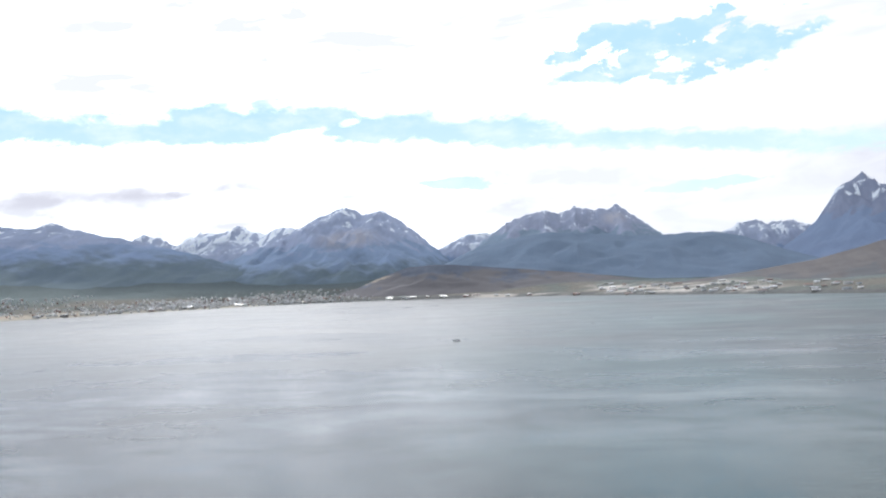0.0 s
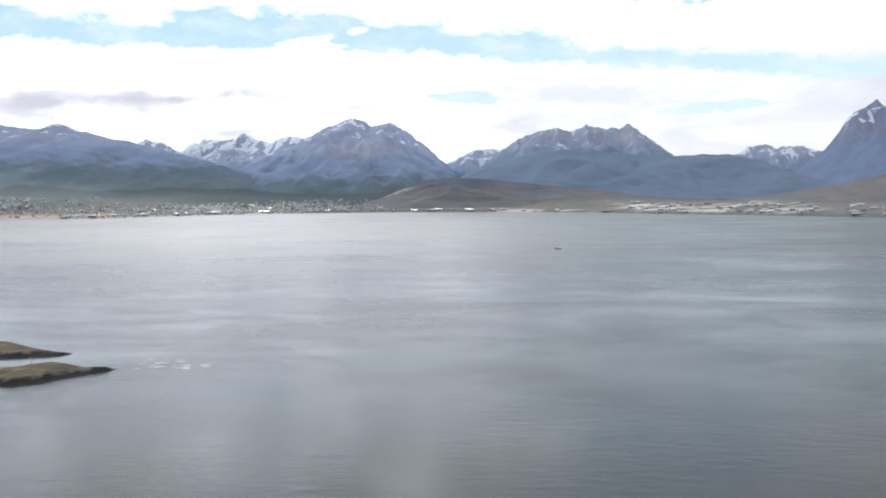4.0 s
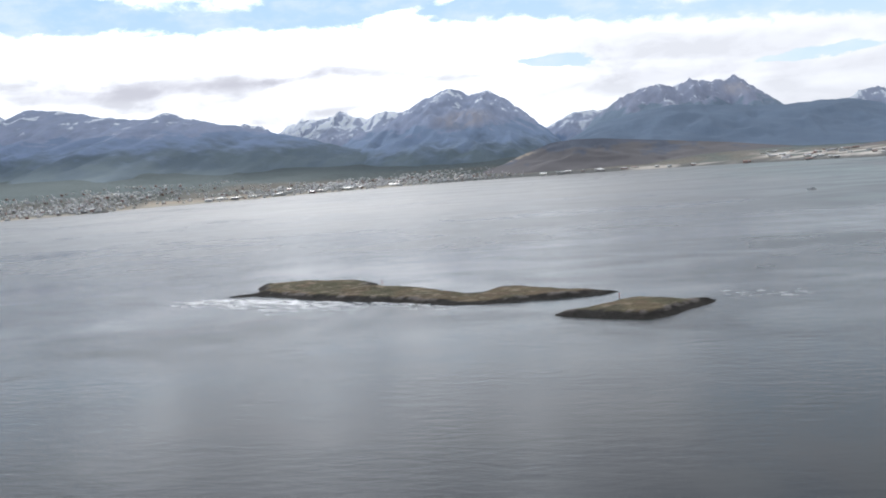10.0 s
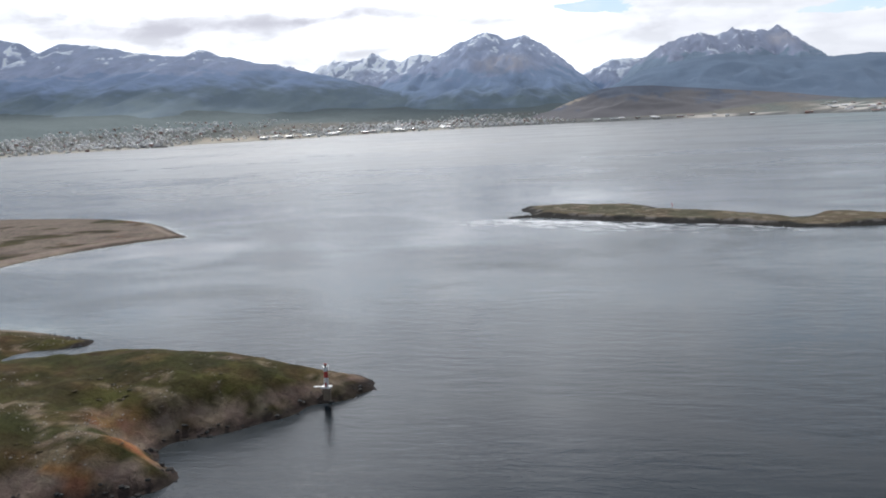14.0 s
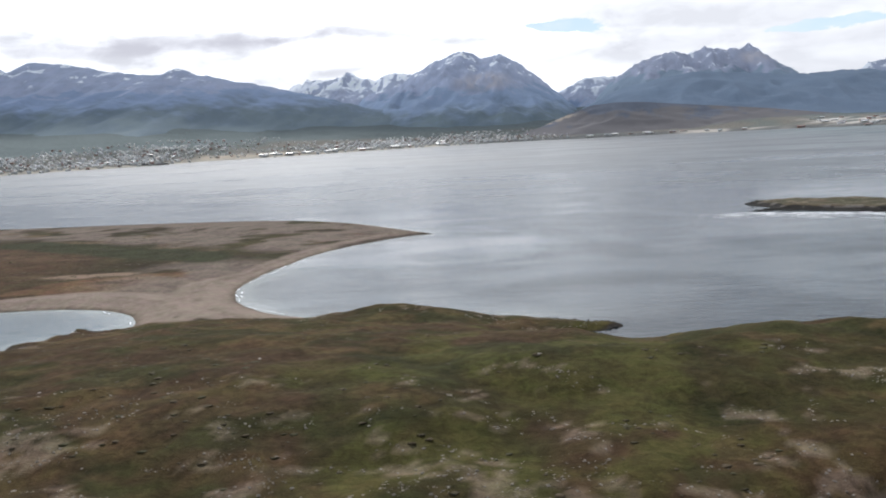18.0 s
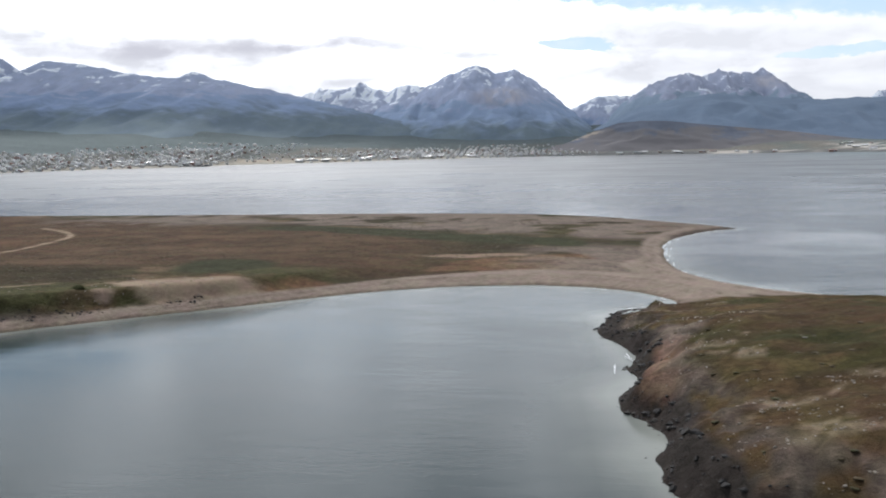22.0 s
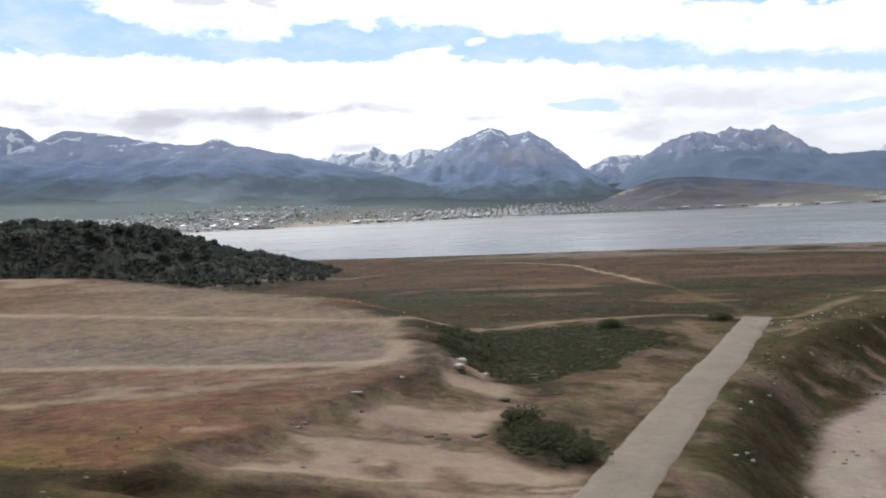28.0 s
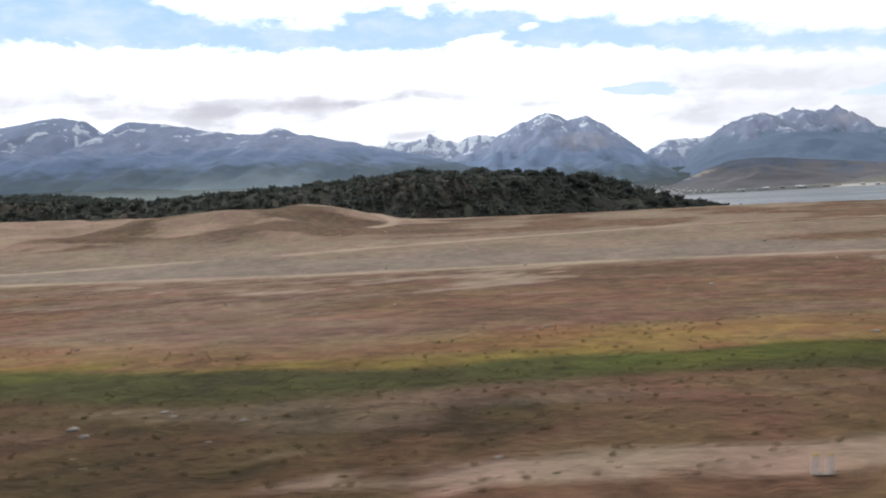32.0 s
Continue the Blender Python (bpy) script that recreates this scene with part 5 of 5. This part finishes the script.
for k in range(106):
    x = rng.uniform(120, 640) if k < 76 else rng.uniform(-560, 60) if k < 92 else rng.uniform(-1250, -850)
    d = 15 + 260 * rng.random() ** 1.2 if k < 76 else rng.uniform(10, 26)
    y = float(shore_y(x)) + d
    m = pose(x, y, float(far_height(np.array([x]), np.array([y]))[0][0]) - 0.3, 0, 0, rng.uniform(-14, 14))
    if k < 2:
        sheds[k].matrix_basis = m
    else:
        copy_thing(sheds[k % 2], m)


def pier():
    deck = part("pier", box(95, 9, 1.6, z=0.6), CONCRETE)
    deck.location, deck.rotation_euler = (-1420, 1842, 0), (0, 0, radians(24))
    for k in range(12):
        for side in (-3.5, 3.5):
            part("pile", tube(0.5, 0.5, 3.6, -3.0, -44 + k * 8, side, 8), CONCRETE, deck)
    tagged(deck, "concrete pier on piles below the town", "pier")


def ship(x, y, turn, length, label, hull_mat):
    w2 = length * 0.085
    bm = box(length, w2 * 2, 4.5, z=-0.8)
    bmesh.ops.subdivide_edges(bm, edges=[e for e in bm.edges if abs(e.verts[0].co.x - e.verts[1].co.x) > 1], cuts=5, use_grid_fill=True)
    for v in bm.verts:
        k = v.co.x / (length / 2)
        v.co.y *= 1 - max(0.0, k - 0.3) ** 1.6 * 1.5
        v.co.z += max(0.0, k - 0.4) * 2.0 if v.co.z > 0 else 0
    hull = part("ship", bm, hull_mat)
    hull.location, hull.rotation_euler = (x, y, 0), (0, 0, radians(turn))
    part("superstructure", box(length * 0.4, w2 * 1.6, 3.5, -length * 0.15, 0, 3.7, 0.2), WHITE, hull, "white superstructure")
    part("bridge", box(length * 0.14, w2 * 1.5, 2.4, length * 0.02, 0, 7.2, 0.2), WHITE, hull)
    part("funnel", tube(1.1, 0.9, 3.5, 7.2, -length * 0.25), hull_mat, hull)
    part("mast", tube(0.25, 0.12, 6, 9.5, length * 0.02), STEEL, hull)
    tagged(hull, label, "ship", group="ships at the pier")


pier()
ship(-1432, 1828, 24, 42, "dark blue cargo ship moored at the pier", HULL)
ship(-1398, 1862, 24, 34, "grey and white ship moored at the pier", STEEL)
ship(-1500, 1800, 18, 30, "dark vessel lying off the town", HULL)

# ---------------------------------------------------------------- trees on the hill
def leaf_cloud(rng, count, rx, rz, size, zmid):
    """A crown of many small leaf clumps with an uneven outline."""
    bm = bmesh.new()
    lobes = [(rng.uniform(-0.5, 0.5) * rx, rng.uniform(-0.5, 0.5) * rx, zmid + rng.uniform(-0.45, 0.5) * rz, rng.uniform(0.45, 0.8)) for _ in range(6)]
    for _ in range(count):
        lx, ly, lz, lr = rng.choice(lobes)
        u = Vector((rng.gauss(0, 1), rng.gauss(0, 1), rng.gauss(0, 1))).normalized() * rng.random() ** 0.4
        c = Vector((lx + u.x * rx * lr, ly + u.y * rx * lr, lz + u.z * rz * lr))
        turn = Euler((rng.uniform(0, 6.3), rng.uniform(0, 6.3), rng.uniform(0, 6.3))).to_matrix()
        k = size * rng.uniform(0.6, 1.3)
        quad = [bm.verts.new(c + turn @ Vector(q)) for q in ((-k, -k * 0.6, 0), (k, -k * 0.5, k * 0.2), (k * 0.8, k * 0.6, 0), (-k * 0.7, k * 0.5, k * 0.25))]
        bm.faces.new(quad)
    return bm


def tree(rng, h):
    bm = tube(h * 0.05, h * 0.02, h * 0.7, -0.3, sides=7)
    for _ in range(5):
        a, z0 = rng.uniform(0, 6.3), h * rng.uniform(0.3, 0.55)
        m = Matrix.Translation((0, 0, z0)) @ Euler((radians(rng.uniform(35, 60)), 0, a)).to_matrix().to_4x4() @ Matrix.Translation((0, 0, h * 0.16))
        bmesh.ops.create_cone(bm, segments=5, radius1=h * 0.022, radius2=h * 0.008, depth=h * 0.34, matrix=m)
    trunk = part("tree", bm, BARK)
    part("crown", leaf_cloud(rng, 330, h * 0.60, h * 0.40, h * 0.080, h * 0.42), FOLIAGE, trunk, "dark green uneven crown")
    return tagged(trunk, "dark wind-shaped southern beech on the hill crest", "tree", group="trees on the hill")


rng = random.Random(21)
kinds = [tree(rng, 2.9), tree(rng, 3.4), tree(rng, 2.5), tree(rng, 3.8)]
for k in range(130):
    x, y = rng.uniform(-1125, -1008), rng.uniform(262, 306)
    if k < 24:
        x, y = rng.uniform(-1075, -1020), rng.uniform(276, 300)
    m = pose(x, y, height_at(x, y) - 0.1, 0, 0, rng.uniform(0, 360))
    if k < 4:
        kinds[k].matrix_basis = m
    else:
        copy_thing(kinds[rng.randrange(4)], m)

crown_v, crown_f = arrays_of(leaf_cloud(rng, 30, 1.0, 0.6, 0.24, 0.5))
xs, ys = np.random.uniform(-1420, -975, 18000), np.random.uniform(205, 312, 18000)
z, d, rocky, p, hill = heights(xs, ys)
dense = fbm(xs, ys, 24, 3, 90)
keep = (hill > 5.5) & (p < 3) & ((dense > 0.36) | (hill > 15)) & (np.random.rand(18000) < 0.9)
spots = [(x, y, h - 0.1, a, s * 1.2, s * 1.1, s * t * 0.85) for x, y, h, a, s, t in zip(xs[keep], ys[keep], z[keep], np.random.uniform(0, 6.3, keep.sum()), np.random.uniform(0.5, 1.25, keep.sum()), np.random.uniform(0.7, 1.4, keep.sum()))]
scatter("hill_scrub", crown_v, crown_f, spots, FOLIAGE, "dense dark scrub and low trees covering the hill", "scrub", smooth=True)

# ---------------------------------------------------------------- shrubs, grass and stones
bush_v, bush_f = arrays_of(rock_shape(5.0, 0.5, 1))
tuft_v, tuft_f = arrays_of(leaf_cloud(rng, 22, 1.0, 0.35, 0.20, 0.25))


def shrubs(name, count, x0, x1, y0, y1, test, size, label, mat=SHRUB):
    xs, ys = np.random.uniform(x0, x1, count), np.random.uniform(y0, y1, count)
    z, d, rocky, p, hill = heights(xs, ys)
    keep = test(xs, ys, z, d, rocky, p, hill)
    for line in TRACKS + [ROAD]:
        keep &= line_distance(xs, ys, line) > (11.0 if line is ROAD and mat is SHRUB else 3.6)
    n = int(keep.sum())
    s = np.random.uniform(0.5, 1.3, n) * size
    if mat is GREEN_SHRUB:
        spots = np.stack([xs[keep], ys[keep], z[keep] - 0.03, np.random.uniform(0, 6.3, n), s, s, s * 0.8], 1)
        return scatter(name, tuft_v, tuft_f, spots, mat, label, "shrubs")
    spots = np.stack([xs[keep], ys[keep], z[keep] + s * 0.02, np.random.uniform(0, 6.3, n), s * 1.7, s * 1.2, s * np.random.uniform(0.07, 0.17, n)], 1)
    scatter(name, bush_v, bush_f, spots, mat, label, "shrubs", smooth=True)


shrubs("headland_heath", 1800, -735, -505, 56, 200, lambda x, y, z, d, rocky, p, hill: (d > 6) & (rocky > 0.5) & (fbm(x, y, 14, 3, 95) > 0.46), 0.36, "low dark heath bushes on the headland")
shrubs("lowland_heath", 12000, -1010, -720, 60, 420, lambda x, y, z, d, rocky, p, hill: (d > 20) & (rocky < 0.1) & (p < -6) & (fbm(x, y, 22, 3, 96) > 0.50), 0.42, "low heath bushes on the flat ground")
shrubs("gully_scrub", 16000, -938, -884, 56, 145, lambda x, y, z, d, rocky, p, hill: (p < -1) & (gully_cover(x, y) > 0.4), 0.34, "dark green scrub in the gully", GREEN_SHRUB)
shrubs("bank_scrub", 3200, -925, -800, 60, 215, lambda x, y, z, d, rocky, p, hill: (d > 9) & (d < 26) & (p < -4) & (fbm(x, y, 14, 3, 97) > 0.5 - 0.12 * (x < -845)), 0.3, "green scrub on the bank above the beach", GREEN_SHRUB)

blade_v = [(-0.5, 0, 0), (0.5, 0.1, 0), (0.25, 0.35, 1.0), (-0.1, -0.5, 0), (0.15, 0.5, 0), (-0.35, 0.1, 0.85), (0.4, -0.4, 0), (-0.4, 0.3, 0), (0.1, -0.25, 1.1)]
blade_f = [(0, 1, 2), (3, 4, 5), (6, 7, 8)]
xs, ys = np.random.uniform(-1180, -935, 24000), 12 + 62 * np.random.rand(24000) ** 1.25
z, d, rocky, p, hill = heights(xs, ys)
s_ = ys - 0.12 * (xs + 990)
keep = (p > 3) & (s_ > 26) & (s_ < 52) & ((fbm(xs, ys, 6, 3, 98) > 0.5) | (s_ < 40))
n = int(keep.sum())
size = np.random.uniform(0.05, 0.13, n)
scatter("terrace_grass", blade_v, blade_f, np.stack([xs[keep], ys[keep], z[keep] - 0.02, np.random.uniform(0, 6.3, n), size, size, size * np.random.uniform(0.6, 1.3, n)], 1), GRASS,
        "dry grass tufts on the terrace", "grass", tilt=0.6)

def bush(x, y, r, h):
    """A low round thicket of many leaves on a few short stems."""
    stems = bmesh.new()
    for k in range(6):
        m = Matrix.Translation((0, 0, -0.1)) @ Euler((radians(28), 0, k * 1.05)).to_matrix().to_4x4() @ Matrix.Translation((0, 0, h * 0.35))
        bmesh.ops.create_cone(stems, segments=5, radius1=0.06, radius2=0.02, depth=h * 0.8, matrix=m)
    body = part("bush", stems, BARK)
    part("crown", leaf_cloud(rng, 1500, r, h * 0.55, 0.10, h * 0.42), GREEN_SHRUB, body, "dense dark green leaves")
    body.location = (x, y, height_at(x, y))
    tagged(body, "low dense dark green bush in the heath", "bush", group="bushes by the road")


for x, y, r, h in ((-919.5, 64.5, 3.0, 1.5), (-917.5, 61.0, 2.0, 1.2), (-921.5, 68.0, 2.2, 1.2), (-889.0, 139.0, 1.8, 1.0), (-823.0, 183.0, 1.5, 0.8), (-906.5, 130.0, 2.0, 1.2), (-901.0, 62.0, 1.8, 1.0)):
    bush(x, y, r, h)

stone_v, stone_f = arrays_of(rock_shape(1.0, 0.7, 1))


def stones(name, count, x0, x1, y0, y1, test, low, high, mat, label):
    xs, ys = np.random.uniform(x0, x1, count), np.random.uniform(y0, y1, count)
    z, d, rocky, p, hill = heights(xs, ys)
    keep = test(xs, ys, z, d, rocky, p, hill)
    n = int(keep.sum())
    s = low + (high - low) * np.random.rand(n) ** 3
    spots = np.stack([xs[keep], ys[keep], z[keep] + s * 0.1, np.random.uniform(0, 6.3, n), s, s * np.random.uniform(0.6, 1.1, n), s * np.random.uniform(0.3, 0.6, n)], 1)
    scatter(name, stone_v, stone_f, spots, mat, label, "stones")


stones("shore_rocks", 26000, -735, -500, 54, 204, lambda x, y, z, d, rocky, p, hill: (rocky > 0.5) & (d > -1.5) & (d < 4.2 - 1.9 * ramp(-700, -685, x)), 0.12, 0.62, DARK_STONE, "dark wet rocks along the headland shore")
stones("headland_outcrops", 60000, -735, -505, 56, 196, lambda x, y, z, d, rocky, p, hill: (rocky > 0.5) & (d > 5) & (rock_streaks(x, y, d) > 0.6), 0.05, 0.24, STONE,
       "pale rock outcrops in the heath")
stones("beach_stones", 36000, -895, -795, 60, 205, lambda x, y, z, d, rocky, p, hill: (rocky < 0.3) & (np.abs(d - np.where(y < 103, 7.1, beach_width(y))) < 0.45 + 0.9 * ramp(100, 112, y)) & (fbm(x, y, 9, 3, 99) > 0.44), 0.06, 0.40, DARK_STONE, "dark stones and weed on the beach")
stones("bank_stones", 9000, -925, -800, 60, 215, lambda x, y, z, d, rocky, p, hill: (d > beach_width(y) + 1) & (d < 26) & (p < -12) & (fbm(x, y, 6, 3, 103) > 0.58), 0.04, 0.34, STONE, "pale stones on the grassy bank above the beach")
stones("terrace_stones", 3000, -1180, -920, 12, 150, lambda x, y, z, d, rocky, p, hill: (p > -8) & (line_distance(x, y, ROAD) > 11) & ((fbm(x, y, 8, 3, 101) > 0.6) | (np.abs(p) < 6)), 0.04, 0.22, STONE, "scattered stones on the gravel terrace")

rocks = [part("boulder", slab_rock(k), BOULDER, smooth=False) for k in range(3)]
for r in rocks:
    tagged(r, "pale angular boulder lying on the ground", "boulder", group="loose boulders")
SPOTS = [(-926.7, 90.3, 1.0), (-924.2, 86.6, 0.7), (-926.8, 85.1, 0.8), (-925.4, 87.8, 0.6), (-875.3, 107.3, 0.6), (-871.9, 112.1, 0.6), (-850.5, 141.3, 0.5), (-862.5, 128.4, 0.6), (-867.7, 118.4, 0.7), (-869, 121, 0.5), (-858, 133, 0.5), (-897, 87, 0.6), (-900, 82, 0.7), (-902, 78, 0.5), (-876, 137, 0.6), (-874, 139, 0.5), (-860, 117, 0.7), (-826, 158, 0.5),
         (-806, 182, 0.5), (-857, 112, 0.4), (-869, 102, 0.5), (-838, 147, 0.5), (-846, 140, 0.6), (-895, 92, 0.5), (-934, 68, 0.9), (-937, 60, 0.7), (-931, 74, 0.6), (-906, 64, 0.5), (-915, 98, 0.5),
         (-640, 120, 0.7), (-600, 118, 0.6), (-665, 105, 0.8), (-690, 120, 0.8), (-700, 140, 0.7)]
for k, (x, y, s) in enumerate(SPOTS):
    s *= 0.75
    m = pose(x, y, height_at(x, y) + s * 0.06, 0, 0, k * 67.0) @ Matrix.Diagonal((s, s * 0.75, s * 0.45, 1))
    if k < 3:
        rocks[k].matrix_basis = m
    else:
        copy_thing(rocks[k % 3], m)

# ---------------------------------------------------------------- foam on the water
def foam(name, spots, label):
    verts, polys = [], []
    rng = random.Random(5)
    for x, y, a, length, wide in spots:
        n, k = 11, len(verts)
        for i in range(n):
            t = 2 * math.pi * i / n
            r = rng.uniform(0.55, 1.2)
            u, v = length * r * math.cos(t), wide * r * math.sin(t)
            verts.append((x + u * math.cos(a) - v * math.sin(a), y + u * math.sin(a) + v * math.cos(a), 0.05 + 0.02 * (i % 2)))
        polys.append(tuple(range(k, k + n)))
    return tagged(mesh_ob(name, verts, polys, FOAM, smooth=False), label, "foam", kind="stuff")


FOAM = plain("sea_foam", (0.66, 0.68, 0.70), 0.7, 0.15, 1.5)
rng = random.Random(31)
spots = []
for k in range(420):
    x = rng.uniform(-528, -395) if k % 2 else rng.gauss(-485, 18)
    y = float(np.interp(x, [-530, -517, -468, -421, -395], [398, 400, 382, 364, 350])) - abs(rng.gauss(0, 1)) * (11 if x < -430 else 5) - 2
    spots.append((x, y, radians(-18) + rng.uniform(-0.3, 0.3), rng.uniform(0.8, 4.6), rng.uniform(0.12, 0.8) if x < -440 else rng.uniform(0.1, 0.35)))
for k in range(40):
    spots.append((rng.uniform(-292, -262), 340 + rng.gauss(0, 6), rng.uniform(-0.2, 0.2), rng.uniform(0.6, 2.6), rng.uniform(0.1, 0.35)))
foam("islet_foam", spots, "streaks of white foam round the islets")
spots = []
pts = smoothed(COAST, rounds=1)
for (ax, ay), (bx, by) in zip(pts, pts[1:]):
    if ax > -905 and ay > 50 and not (ay > 400 and ax < -700) and not (ax < -712 and ay < 230) and not (ax > -690 and ay < 202) and not (ax > -712 and ay < 88):
        k = math.hypot(bx - ax, by - ay)
        for _ in range(int(k / 3.2) + (rng.random() < 0.3)):
            f, off = rng.random(), abs(rng.gauss(0.9, 1.0))
            nx, ny = (by - ay) / k, -(bx - ax) / k
            side = -1.0
            spots.append((ax + (bx - ax) * f + nx * off * side, ay + (by - ay) * f + ny * off * side, math.atan2(by - ay, bx - ax) + rng.uniform(-0.2, 0.2), rng.uniform(1.0, 3.8), rng.uniform(0.05, 0.18)))
foam("shore_foam", spots, "thin foam lines along the beach and rocks")

# ---------------------------------------------------------------- runway edge
bm = bmesh.new()
edge = [(-955, 24.4), (-988, 25.6), (-1000, 25.8), (-1009, 25.7), (-1015.8, 25.5), (-1016.5, 23.4)]
back = [(x, -40.0) for x, y in reversed(edge)]
bm.faces.new([bm.verts.new((x, y - 0.2, 11.48)) for x, y in edge + back])
ret = bmesh.ops.extrude_face_region(bm, geom=bm.faces[:])
for v in [g for g in ret["geom"] if isinstance(g, bmesh.types.BMVert)]:
    v.co.z -= 0.9
apron = part("pavement", bm, CONCRETE)
tagged(apron, "pale concrete shoulder at the runway's edge", "pavement", kind="structure")


def edge_light(x, y, k):
    z = height_at(x, y)
    base = part("runway_light", box(0.62 * k, 0.30 * k, 0.06 * k, bevel=0.015 * k), GRAVEL)
    base.location = (x, y, z)
    for dx in (-0.22 * k, 0.22 * k):
        stem = part("lamp_housing", tube(0.070 * k, 0.060 * k, 0.60 * k, 0.03 * k, dx, 0, 10), WHITE, base, "white lamp housing")
        part("lens", tube(0.06 * k, 0.045 * k, 0.12 * k, 0.62 * k, dx, 0, 10), YELLOW, stem, "yellow lens")
    tagged(base, "pair of white runway lamps on a concrete base", "runway light", group="runway lights")


for x, y, k in ((-1050.4, 18.4, 0.62), (-1027.2, 24.7, 0.3), (-985.5, 28.5, 0.3)):
    edge_light(x, y, k)
